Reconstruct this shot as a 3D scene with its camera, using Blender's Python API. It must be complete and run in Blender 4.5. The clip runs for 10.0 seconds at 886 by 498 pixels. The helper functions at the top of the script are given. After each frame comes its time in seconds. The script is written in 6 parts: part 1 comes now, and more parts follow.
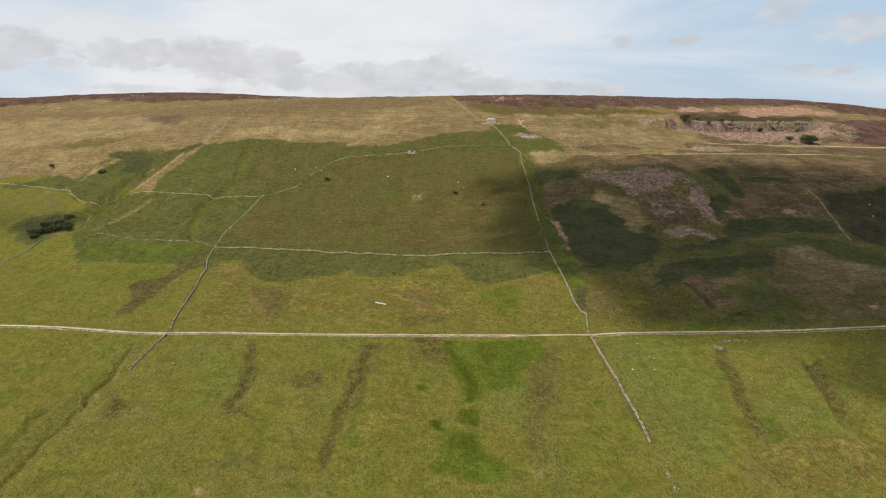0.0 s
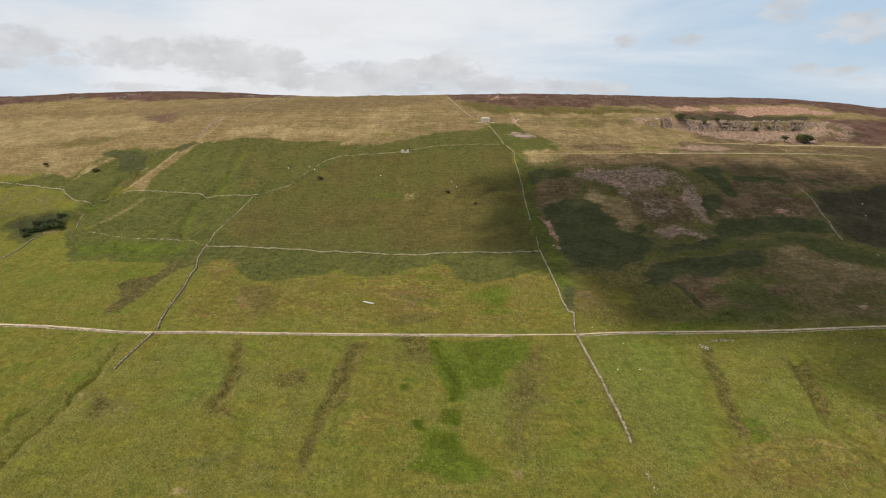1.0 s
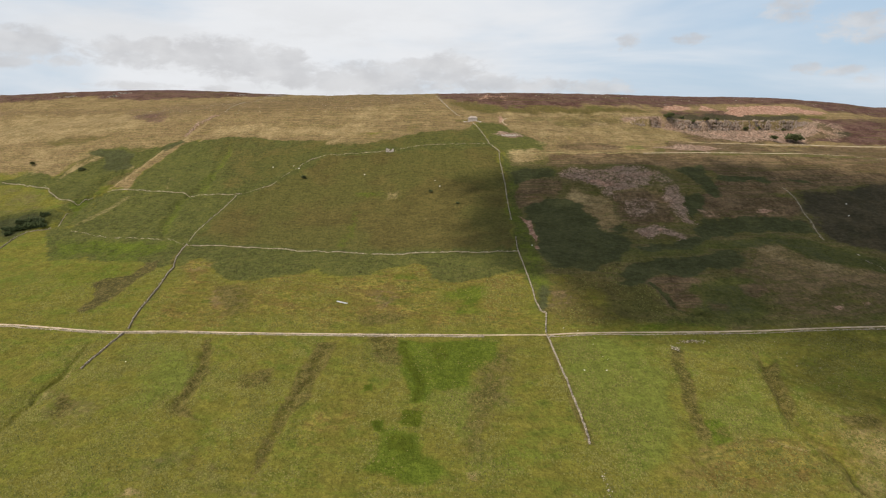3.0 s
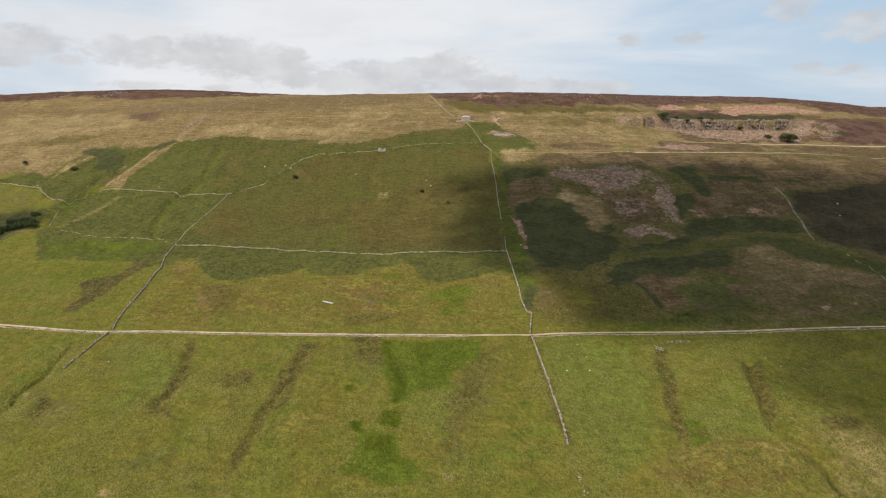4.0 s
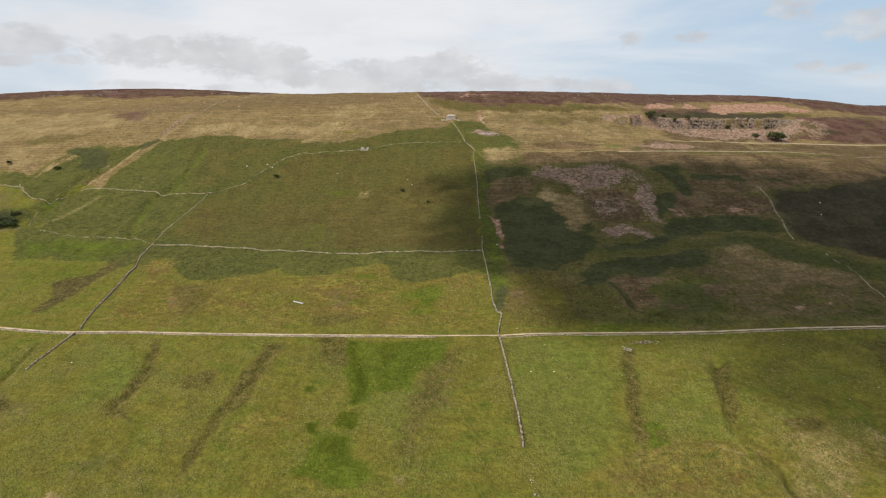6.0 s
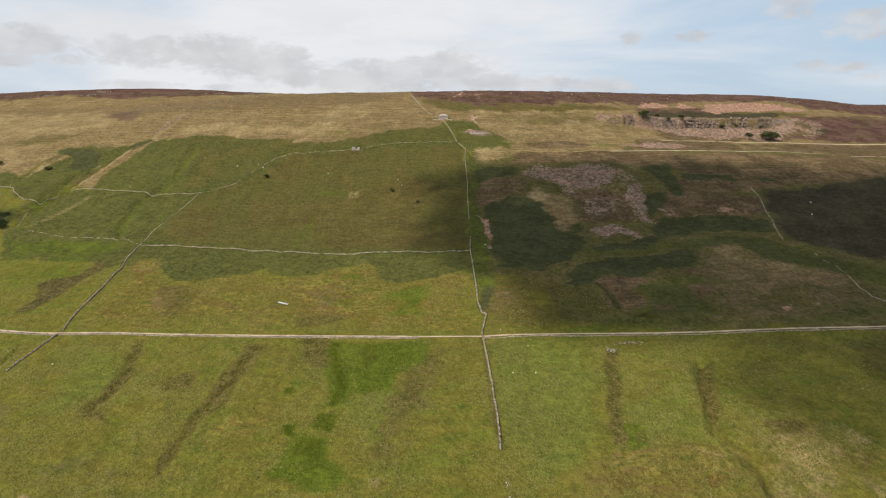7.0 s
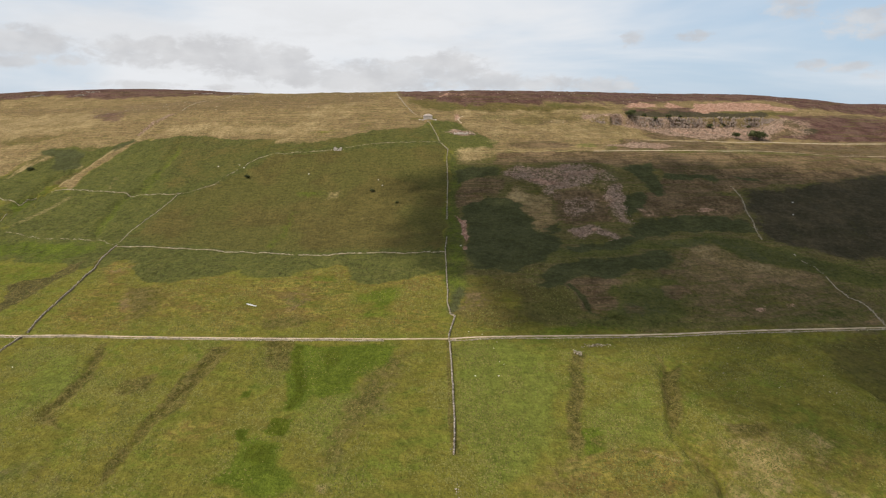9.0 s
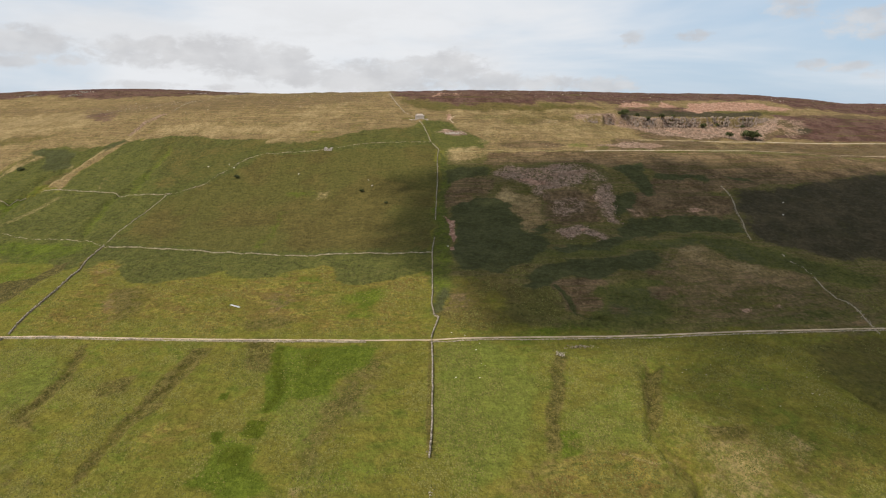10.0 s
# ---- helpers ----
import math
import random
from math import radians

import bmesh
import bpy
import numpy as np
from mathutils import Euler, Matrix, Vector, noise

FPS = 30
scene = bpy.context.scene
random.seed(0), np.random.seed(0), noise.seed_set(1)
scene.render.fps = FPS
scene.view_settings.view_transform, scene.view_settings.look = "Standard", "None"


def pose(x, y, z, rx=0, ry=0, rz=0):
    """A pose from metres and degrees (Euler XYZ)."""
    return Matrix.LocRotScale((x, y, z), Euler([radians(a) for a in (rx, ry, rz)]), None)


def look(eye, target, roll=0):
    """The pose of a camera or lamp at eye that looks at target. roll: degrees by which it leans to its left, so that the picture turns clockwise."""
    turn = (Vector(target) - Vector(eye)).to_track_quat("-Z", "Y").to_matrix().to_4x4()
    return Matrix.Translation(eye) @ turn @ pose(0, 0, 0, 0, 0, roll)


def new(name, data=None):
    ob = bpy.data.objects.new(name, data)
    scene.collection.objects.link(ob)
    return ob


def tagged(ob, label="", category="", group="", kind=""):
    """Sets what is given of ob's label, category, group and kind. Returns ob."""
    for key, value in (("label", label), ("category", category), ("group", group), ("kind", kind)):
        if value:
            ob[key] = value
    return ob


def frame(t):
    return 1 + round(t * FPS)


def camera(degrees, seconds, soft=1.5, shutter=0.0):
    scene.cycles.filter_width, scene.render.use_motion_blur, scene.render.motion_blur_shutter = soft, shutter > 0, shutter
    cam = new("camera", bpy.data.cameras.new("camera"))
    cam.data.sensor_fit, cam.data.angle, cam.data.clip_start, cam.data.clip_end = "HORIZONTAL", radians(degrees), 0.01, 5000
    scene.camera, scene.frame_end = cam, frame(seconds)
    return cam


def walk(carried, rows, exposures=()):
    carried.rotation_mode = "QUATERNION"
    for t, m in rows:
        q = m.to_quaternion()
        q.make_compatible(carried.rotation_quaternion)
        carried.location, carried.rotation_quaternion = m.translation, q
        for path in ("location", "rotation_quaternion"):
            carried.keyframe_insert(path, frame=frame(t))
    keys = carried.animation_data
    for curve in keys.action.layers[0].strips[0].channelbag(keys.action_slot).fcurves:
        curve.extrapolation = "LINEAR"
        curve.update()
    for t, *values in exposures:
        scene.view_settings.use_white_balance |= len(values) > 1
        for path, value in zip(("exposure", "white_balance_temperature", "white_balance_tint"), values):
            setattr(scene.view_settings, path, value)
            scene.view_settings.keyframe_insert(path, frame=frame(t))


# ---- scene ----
cam = camera(65.5, 10.0, soft=1.2)
METRES, EYE, TILT, LEAN, TURN = 100.0, 140.0, -10.0, 0.0, 0.0
ROWS = [
    (0.0, 0.0, 0.0, 0.0, 0.0, 0.0, -0.0),
    (0.5, 0.0433, 0.0045, 0.0006, 0.06, -0.05, -0.03),
    (1.0, 0.0882, 0.0092, 0.0013, 0.11, -0.08, -0.07),
    (1.5, 0.1337, 0.014, 0.0022, 0.15, -0.1, -0.09),
    (2.0, 0.1809, 0.0195, 0.0032, 0.19, -0.11, -0.12),
    (2.5, 0.2292, 0.0247, 0.0038, 0.24, -0.12, -0.14),
    (4.0, 0.3786, 0.0403, 0.0075, 0.38, -0.19, -0.17),
    (4.5, 0.429, 0.0475, 0.0082, 0.42, -0.21, -0.16),
    (5.0, 0.4791, 0.0559, 0.0093, 0.46, -0.24, -0.16),
    (5.5, 0.5291, 0.0654, 0.01, 0.48, -0.25, -0.16),
    (7.0, 0.6792, 0.098, 0.0166, 0.54, -0.29, -0.09),
    (7.5, 0.7294, 0.1095, 0.0187, 0.57, -0.28, -0.09),
    (8.0, 0.78, 0.1219, 0.0211, 0.59, -0.29, -0.07),
    (8.5, 0.8303, 0.1341, 0.023, 0.61, -0.3, -0.05),
    (9.0, 0.8815, 0.147, 0.0247, 0.64, -0.29, -0.03),
    (9.5, 0.9321, 0.1599, 0.0275, 0.65, -0.3, -0.02),
    (10.0, 0.9827, 0.1725, 0.03, 0.66, -0.31, -0.01),
]
walk(cam, [(t, pose(0, 0, EYE, TILT, LEAN, TURN) @ pose(METRES * x, METRES * y, METRES * z, 90 + pitch, roll, yaw)) for t, x, y, z, yaw, pitch, roll in ROWS],
     exposures=[(0.0, 0.0), (10.0, 0.0)])

# ---- light ----
SUN_LEFT, SUN_UP = 122.0, 52.0          # degrees left of the view ahead, degrees above the horizon
TO_SUN = Vector((-math.sin(radians(SUN_LEFT)) * math.cos(radians(SUN_UP)),
                 math.cos(radians(SUN_LEFT)) * math.cos(radians(SUN_UP)), math.sin(radians(SUN_UP))))
sun = new("sun", bpy.data.lights.new("sun", "SUN"))
sun.data.energy, sun.data.angle, sun.data.color = 4.2, radians(0.7), (1.0, 0.92, 0.81)
sun.matrix_world = look(TO_SUN * 2000, (0, 0, 0))


class Tree:
    """Short hand for wiring a node tree."""

    def __init__(self, tree):
        self.t = tree
        tree.nodes.clear()

    def node(self, kind, **settings):
        n = self.t.nodes.new(kind)
        for key, value in settings.items():
            if key == "operation":
                n.operation = value
            elif key == "data_type":
                n.data_type = value
            elif key == "blend_type":
                n.blend_type = value
            elif key == "clamp_factor":
                n.clamp_factor = value
            elif key == "interpolation_type":
                n.interpolation_type = value
            elif key == "attribute_name":
                n.attribute_name = value
            elif key == "feature":
                n.feature = value
            elif key == "noise_dimensions":
                n.noise_dimensions = value
        return n

    def put(self, socket, value):
        if isinstance(value, bpy.types.NodeSocket):
            self.t.links.new(value, socket)
        else:
            socket.default_value = value

    def math(self, op, a, b=0.0, c=0.0, clamp=False):
        n = self.node("ShaderNodeMath", operation=op)
        n.use_clamp = clamp
        for i, v in enumerate((a, b, c)):
            self.put(n.inputs[i], v)
        return n.outputs[0]

    def step(self, x, low, high, to_low=0.0, to_high=1.0):
        n = self.node("ShaderNodeMapRange", interpolation_type="SMOOTHSTEP")
        for i, v in enumerate((x, low, high, to_low, to_high)):
            self.put(n.inputs[i], v)
        return n.outputs[0]

    def mix(self, fac, a, b, blend="MIX"):
        n = self.node("ShaderNodeMix", data_type="RGBA", blend_type=blend)
        self.put(n.inputs[0], fac)
        for i, v in ((6, a), (7, b)):
            self.put(n.inputs[i], v if isinstance(v, bpy.types.NodeSocket) else (*v, 1.0))
        return n.outputs[2]

    def noise(self, vector, scale, detail=3.0, rough=0.55, distort=0.0):
        n = self.node("ShaderNodeTexNoise")
        self.put(n.inputs["Vector"], vector)
        n.inputs["Scale"].default_value, n.inputs["Detail"].default_value = scale, detail
        n.inputs["Roughness"].default_value, n.inputs["Distortion"].default_value = rough, distort
        return n.outputs["Fac"]

    def stretch(self, vector, scale, turn=(0, 0, 0)):
        n = self.node("ShaderNodeMapping")
        self.put(n.inputs["Vector"], vector)
        n.inputs["Scale"].default_value, n.inputs["Rotation"].default_value = scale, [radians(a) for a in turn]
        return n.outputs[0]

    def xyz(self, x, y, z=0.0):
        n = self.node("ShaderNodeCombineXYZ")
        for i, v in enumerate((x, y, z)):
            self.put(n.inputs[i], v)
        return n.outputs[0]


def build_world():
    world = bpy.data.worlds.new("world")
    scene.world = world
    world.use_nodes = True
    w = Tree(world.node_tree)
    sky = w.node("ShaderNodeTexSky")
    sky.sky_type, sky.sun_disc = "NISHITA", False
    sky.sun_elevation, sky.sun_rotation = radians(SUN_UP), radians(-SUN_LEFT)
    sky.air_density, sky.dust_density = 1.0, 1.5
    way = w.node("ShaderNodeTexCoord").outputs["Generated"]
    sep = w.node("ShaderNodeSeparateXYZ")
    w.put(sep.inputs[0], way)
    x, y, z = sep.outputs
    az = w.math("MULTIPLY", w.math("ARCTAN2", x, y), 57.2958)
    el = w.math("MULTIPLY", w.math("ARCSINE", z), 57.2958)
    flat = w.xyz(az, el)
    # high thin veil, drawn out into streaks, thickest ahead
    streak = w.noise(w.stretch(flat, (0.035, 0.16, 1), (0, 0, 12)), 1.0, 5.0, 0.55, 0.4)
    glow = w.math("ADD", w.math("POWER", w.math("DIVIDE", w.math("ADD", az, 9.0), 17.0), 2.0),
                  w.math("POWER", w.math("DIVIDE", w.math("SUBTRACT", el, 7.5), 9.0), 2.0))
    veil = w.math("ADD", w.math("MULTIPLY", streak, 1.25), w.math("MULTIPLY", w.math("EXPONENT", w.math("MULTIPLY", glow, -1.0)), 0.42))
    veil = w.math("MULTIPLY", w.math("MAXIMUM", w.step(veil, 0.48, 1.0, 0.06, 1.0), w.step(el, 12.0, 30.0, 0.0, 0.7)), w.step(el, 14.0, 40.0, 1.0, 0.75))
    blue = w.mix(1.0, sky.outputs[0], (0.085, 0.085, 0.085), "MULTIPLY")
    blue = w.mix(w.step(el, 12.0, 35.0, 0.75, 0.15), blue, (0.50, 0.665, 0.85))
    colour = w.mix(veil, blue, (0.82, 0.835, 0.86))
    murk = w.noise(w.stretch(flat, (0.09, 0.30, 1), (0, 0, 6)), 1.0, 5.0, 0.6)
    low_left = w.math("MULTIPLY", w.step(az, 14.0, -6.0), w.step(el, 11.0, 7.0))
    colour = w.mix(w.math("MULTIPLY", w.math("MULTIPLY", w.step(murk, 0.42, 0.62), low_left), 0.42), colour, (0.70, 0.705, 0.72))
    # grey-bottomed cumulus in a low bank: azimuth, elevation, half width, half height, thickness
    banks = [(-31.1, 5.6, 3.0, 1.13, 1), (-29.8, 5.4, 1.6, 0.68, 1), (-23.6, 5.2, 4.6, 1.13, 0.8), (-22.0, 5.7, 1.2, 0.9, 1),
             (-18.7, 5.3, 3.2, 1.35, 1), (-16.2, 5.0, 4.3, 1.47, 1), (-13.2, 4.2, 3.2, 1.13, 1), (-11.5, 3.6, 1.6, 0.79, 1),
             (-12.5, 5.3, 1.5, 0.68, 1), (-8.8, 3.6, 2.7, 1.13, 1), (-5.2, 3.7, 4.9, 1.35, 1), (-0.2, 4.2, 3.2, 1.47, 1),
             (-1.6, 4.9, 2.2, 0.56, 1), (3.4, 3.3, 3.2, 0.9, 0.9), (7.5, 3.1, 3.8, 0.68, 0.8), (12.0, 3.0, 3.2, 0.68, 0.8)]
    banks += [(0.7, 4.7, 1.4, 0.45, 0.9), (14.2, 6.5, 1.0, 0.79, 0.5), (18.7, 6.5, 1.4, 0.45, 0.8), (25.3, 8.2, 2.4, 1.13, 0.5),
             (30.1, 6.8, 3.2, 1.24, 0.6), (26.9, 4.1, 1.2, 0.45, 0.7), (29.0, 3.9, 1.6, 0.39, 0.7), (30.7, 3.3, 0.9, 0.39, 0.7),
             (-31.9, 4.3, 2.4, 0.51, 0.8), (-24.0, 2.9, 3.2, 0.34, 0.7), (-18.0, 2.8, 1.6, 0.28, 0.6), (-28.3, 4.5, 1.4, 0.56, 0.5)]
    best = -9.0
    for a, e, wide, high, much in banks:
        dx = w.math("POWER", w.math("DIVIDE", w.math("SUBTRACT", az, a), wide), 2.0)
        dy = w.math("POWER", w.math("DIVIDE", w.math("SUBTRACT", el, e), high), 2.0)
        best = w.math("MAXIMUM", best, w.math("SUBTRACT", much, w.math("ADD", dx, dy)))
    lump = w.noise(w.stretch(flat, (0.7, 1.3, 1)), 1.0, 6.0, 0.62, 0.3)
    # farther round and overhead the same broken cloud goes on
    round_about = w.step(w.noise(way, 3.0, 5.0, 0.55), 0.52, 0.66)
    far_off = w.math("MAXIMUM", w.step(el, 11.0, 16.0), w.step(w.math("ABSOLUTE", az), 36.0, 42.0))
    puff = w.step(w.math("ADD", w.math("MAXIMUM", best, -1.6), w.math("MULTIPLY", w.math("SUBTRACT", lump, 0.5), 3.6)), -0.55, 0.75)
    puff = w.math("MAXIMUM", puff, w.math("MULTIPLY", round_about, far_off))
    shade = w.noise(w.stretch(flat, (0.3, 0.55, 1)), 1.0, 4.0, 0.5)
    grey = w.mix(w.step(shade, 0.35, 0.65), (0.56, 0.56, 0.575), (0.68, 0.68, 0.69))
    colour = w.mix(w.math("MULTIPLY", puff, 0.74), colour, grey)
    back, out = w.node("ShaderNodeBackground"), w.node("ShaderNodeOutputWorld")
    w.put(back.inputs[0], colour)
    back.inputs[1].default_value = 1.0
    w.put(out.inputs[0], back.outputs[0])


build_world()

# ---- materials ----


def material(name, rough=0.9):
    m = bpy.data.materials.new(name)
    m.use_nodes = True
    t = Tree(m.node_tree)
    shader, out = t.node("ShaderNodeBsdfPrincipled"), t.node("ShaderNodeOutputMaterial")
    shader.inputs["Roughness"].default_value = rough
    shader.inputs["Specular IOR Level"].default_value = 0.15
    t.put(out.inputs[0], shader.outputs[0])
    place = t.node("ShaderNodeNewGeometry").outputs["Position"]
    return m, t, shader, place


def bump(t, shader, height, strength, distance):
    n = t.node("ShaderNodeBump")
    n.inputs["Strength"].default_value, n.inputs["Distance"].default_value = strength, distance
    t.put(n.inputs["Height"], height)
    t.put(shader.inputs["Normal"], n.outputs[0])


def speckled(name, dark, light, scale, rough=0.9, relief=0.1, tint=None):
    """A matt surface that varies between two colours at two scales, from piece to piece, with relief."""
    m, t, shader, place = material(name, rough)
    fine, coarse = t.noise(place, scale, 4.0, 0.65), t.noise(place, scale * 0.13, 3.0)
    island = t.node("ShaderNodeNewGeometry").outputs["Random Per Island"]
    f = t.math("ADD", t.math("MULTIPLY", fine, 0.75), t.math("MULTIPLY", coarse, 0.45))
    f = t.math("ADD", f, t.math("MULTIPLY", t.math("SUBTRACT", island, 0.5), 0.35))
    colour = t.mix(t.step(f, 0.32, 0.85), dark, light)
    if tint:
        colour = t.mix(t.step(t.noise(place, scale * 0.4, 4.0, 0.7), 0.55, 0.7), colour, tint)
    t.put(shader.inputs["Base Color"], colour)
    bump(t, shader, fine, 0.6, relief)
    return m


STONE = speckled("wall_stone", (0.075, 0.060, 0.042), (0.42, 0.35, 0.25), 0.7, tint=(0.13, 0.125, 0.06))
BARN_STONE = speckled("barn_stone", (0.34, 0.29, 0.25), (0.62, 0.55, 0.48), 0.6)
COPE = speckled("cope_stone", (0.085, 0.072, 0.054), (0.47, 0.405, 0.325), 0.9)
PATH = speckled("trodden_grass", (0.19, 0.155, 0.065), (0.33, 0.27, 0.125), 0.5, relief=0.03)
OLD_TRACK = speckled("worn_track", (0.30, 0.235, 0.155), (0.60, 0.50, 0.38), 0.3, relief=0.04, tint=(0.24, 0.19, 0.09))
GRAVEL = speckled("limestone_gravel", (0.27, 0.205, 0.135), (0.54, 0.425, 0.30), 0.25, relief=0.04, tint=(0.32, 0.27, 0.14))
ROCK = speckled("quarry_rock", (0.06, 0.045, 0.034), (0.33, 0.255, 0.20), 0.42, relief=0.3, tint=(0.16, 0.15, 0.08))
PALE_ROCK = speckled("pale_limestone", (0.36, 0.33, 0.28), (0.62, 0.58, 0.52), 1.5)
SPOIL = speckled("spoil_stone", (0.190, 0.120, 0.092), (0.43, 0.292, 0.230), 0.5)
SLATE = speckled("roof_slab", (0.33, 0.275, 0.235), (0.50, 0.43, 0.375), 0.6)
COPSE_LEAF = speckled("copse_leaf", (0.050, 0.066, 0.026), (0.105, 0.125, 0.050), 0.5)
BARK = speckled("bark", (0.06, 0.05, 0.04), (0.14, 0.12, 0.10), 5.0)
LEAF = speckled("thorn_leaf", (0.045, 0.053, 0.020), (0.105, 0.115, 0.044), 0.9)
ZINC = speckled("galvanised_steel", (0.45, 0.46, 0.47), (0.68, 0.69, 0.70), 1.5, rough=0.5, relief=0.01)
TUSSOCK = speckled("tussock_grass", (0.066, 0.070, 0.014), (0.184, 0.166, 0.045), 0.30, relief=0.05)
SEDGE = speckled("dry_sedge", (0.072, 0.060, 0.015), (0.150, 0.118, 0.038), 0.3)
VAPOUR = speckled("cloud_vapour", (0.86, 0.87, 0.88), (0.93, 0.93, 0.94), 0.01)


def ground_material():
    """Hill vegetation: each kind of cover has its share at every point of the sheet, and its own colours and tussocks."""
    m, t, shader, place = material("hill_pasture", 0.95)

    def share(name):
        n = t.node("ShaderNodeAttribute", attribute_name=name)
        return n.outputs["Fac"]

    uphill = t.stretch(place, (1.0, 0.72, 1.0), (0, 0, 9))
    tuft, clump = t.noise(uphill, 1.1, 4.0, 0.7), t.noise(uphill, 0.28, 4.0, 0.62)
    drift, broad = t.noise(place, 0.045, 4.0, 0.55, 0.3), t.noise(place, 0.012, 3.0, 0.55, 0.4)
    blade = t.noise(t.stretch(place, (1.0, 0.45, 1.0), (0, 0, 8)), 2.6, 3.0, 0.75)
    edge = t.math("ADD", t.math("SUBTRACT", clump, 0.5), t.math("ADD", t.math("SUBTRACT", tuft, 0.5), t.math("MULTIPLY", t.math("SUBTRACT", drift, 0.5), 1.2)))

    def cover(name, low=0.22, high=0.78):
        s = share(name)
        return t.math("MULTIPLY", t.step(t.math("ADD", s, edge), low, high), t.step(s, 0.02, 0.15))

    def two(a, b, f, low=0.35, high=0.65):
        return t.mix(t.step(f, low, high), a, b)

    rill = t.noise(t.stretch(place, (0.11, 0.02, 1.0), (0, 0, 4)), 1.0, 6.0, 0.65, 0.6)
    shelf = t.noise(t.stretch(place, (0.009, 0.026, 1.0), (0, 0, -14)), 1.0, 4.0, 0.55, 0.6)
    grain = t.noise(uphill, 0.45, 6.0, 0.74)
    mixed = t.math("ADD", t.math("MULTIPLY", drift, 0.55), t.math("MULTIPLY", clump, 0.45))
    speck = t.math("ADD", t.math("MULTIPLY", tuft, 0.5), t.math("MULTIPLY", clump, 0.5))
    # grazed pasture: green, olive and straw in drifts drawn out downhill
    colour = two((0.134, 0.124, 0.023), (0.112, 0.127, 0.021), drift, 0.42, 0.58)
    colour = t.mix(t.step(rill, 0.48, 0.62, 0.0, 0.7), colour, (0.160, 0.137, 0.028))
    colour = t.mix(t.step(rill, 0.42, 0.32, 0.0, 0.6), colour, (0.092, 0.112, 0.017))
    colour = t.mix(t.step(broad, 0.46, 0.60, 0.0, 0.55), colour, (0.145, 0.131, 0.025))
    mead = t.noise(t.stretch(place, (0.030, 0.017, 1.0), (0, 0, -24)), 1.0, 5.0, 0.62, 1.2)
    colour = t.mix(t.step(mead, 0.47, 0.64, 0.0, 0.55), colour, (0.142, 0.120, 0.027))
    colour = t.mix(t.step(mead, 0.46, 0.32, 0.0, 0.6), colour, (0.100, 0.120, 0.019))
    colour = t.mix(t.step(clump, 0.56, 0.70, 0.0, 0.3), colour, (0.166, 0.156, 0.040))
    colour = t.mix(t.step(grain, 0.42, 0.30, 0.0, 0.4), colour, (0.060, 0.068, 0.012))
    # rough grazing on the steep ground, olive and brown
    wild = two((0.096, 0.080, 0.029), (0.142, 0.112, 0.049), mixed, 0.42, 0.58)
    wild = t.mix(t.step(shelf, 0.48, 0.58, 0.0, 0.7), wild, (0.096, 0.096, 0.026))
    wild = t.mix(t.step(grain, 0.56, 0.70, 0.0, 0.5), wild, (0.180, 0.146, 0.074))
    wild = t.mix(t.step(grain, 0.46, 0.34, 0.0, 0.6), wild, (0.036, 0.036, 0.014))
    colour = t.mix(cover("rough", 0.15, 0.9), colour, wild)
    # short green sward
    sward = two((0.112, 0.134, 0.024), (0.134, 0.146, 0.030), mixed, 0.42, 0.58)
    sward = t.mix(t.step(grain, 0.42, 0.30, 0.0, 0.35), sward, (0.070, 0.082, 0.014))
    colour = t.mix(t.math("MULTIPLY", cover("sward", 0.15, 0.9), 0.85), colour, sward)
    # bleached hill grass on shelves along the slope
    straw = two((0.192, 0.135, 0.066), (0.285, 0.205, 0.103), mixed, 0.42, 0.60)
    blotch = t.noise(t.stretch(place, (0.021, 0.0065, 1.0), (0, 0, 10)), 1.0, 5.0, 0.58, 0.7)
    straw = t.mix(t.step(blotch, 0.50, 0.60, 0.0, 0.7), straw, (0.148, 0.102, 0.050))
    straw = t.mix(t.step(blotch, 0.44, 0.34, 0.0, 0.6), straw, (0.305, 0.222, 0.112))
    straw = t.mix(t.step(shelf, 0.46, 0.54, 0.0, 0.4), straw, (0.165, 0.112, 0.060))
    straw = t.mix(t.step(rill, 0.52, 0.62, 0.0, 0.65), straw, (0.135, 0.116, 0.042))
    straw = t.mix(t.step(shelf, 0.42, 0.34, 0.0, 0.5), straw, (0.120, 0.108, 0.038))
    straw = t.mix(t.step(grain, 0.46, 0.34, 0.0, 0.6), straw, (0.090, 0.064, 0.026))
    colour = t.mix(cover("dry", 0.15, 0.9), colour, straw)
    # yellow fescue and dead flower stalks
    gold = two((0.134, 0.114, 0.023), (0.196, 0.158, 0.038), mixed, 0.44, 0.57)
    gold = t.mix(t.step(rill, 0.50, 0.60, 0.0, 0.6), gold, (0.150, 0.092, 0.030))
    motley = t.noise(t.stretch(place, (0.052, 0.017, 1.0), (0, 0, -8)), 1.0, 5.0, 0.6, 0.9)
    gold = t.mix(t.step(motley, 0.51, 0.59, 0.0, 0.75), gold, (0.126, 0.088, 0.028))
    gold = t.mix(t.step(motley, 0.46, 0.38, 0.0, 0.75), gold, (0.090, 0.104, 0.018))
    gold = t.mix(t.step(grain, 0.46, 0.34, 0.0, 0.6), gold, (0.070, 0.062, 0.013))
    colour = t.mix(cover("gold", 0.15, 0.9), colour, gold)
    # bracken fronds
    frond = two((0.064, 0.067, 0.019), (0.089, 0.092, 0.026), clump, 0.42, 0.58)
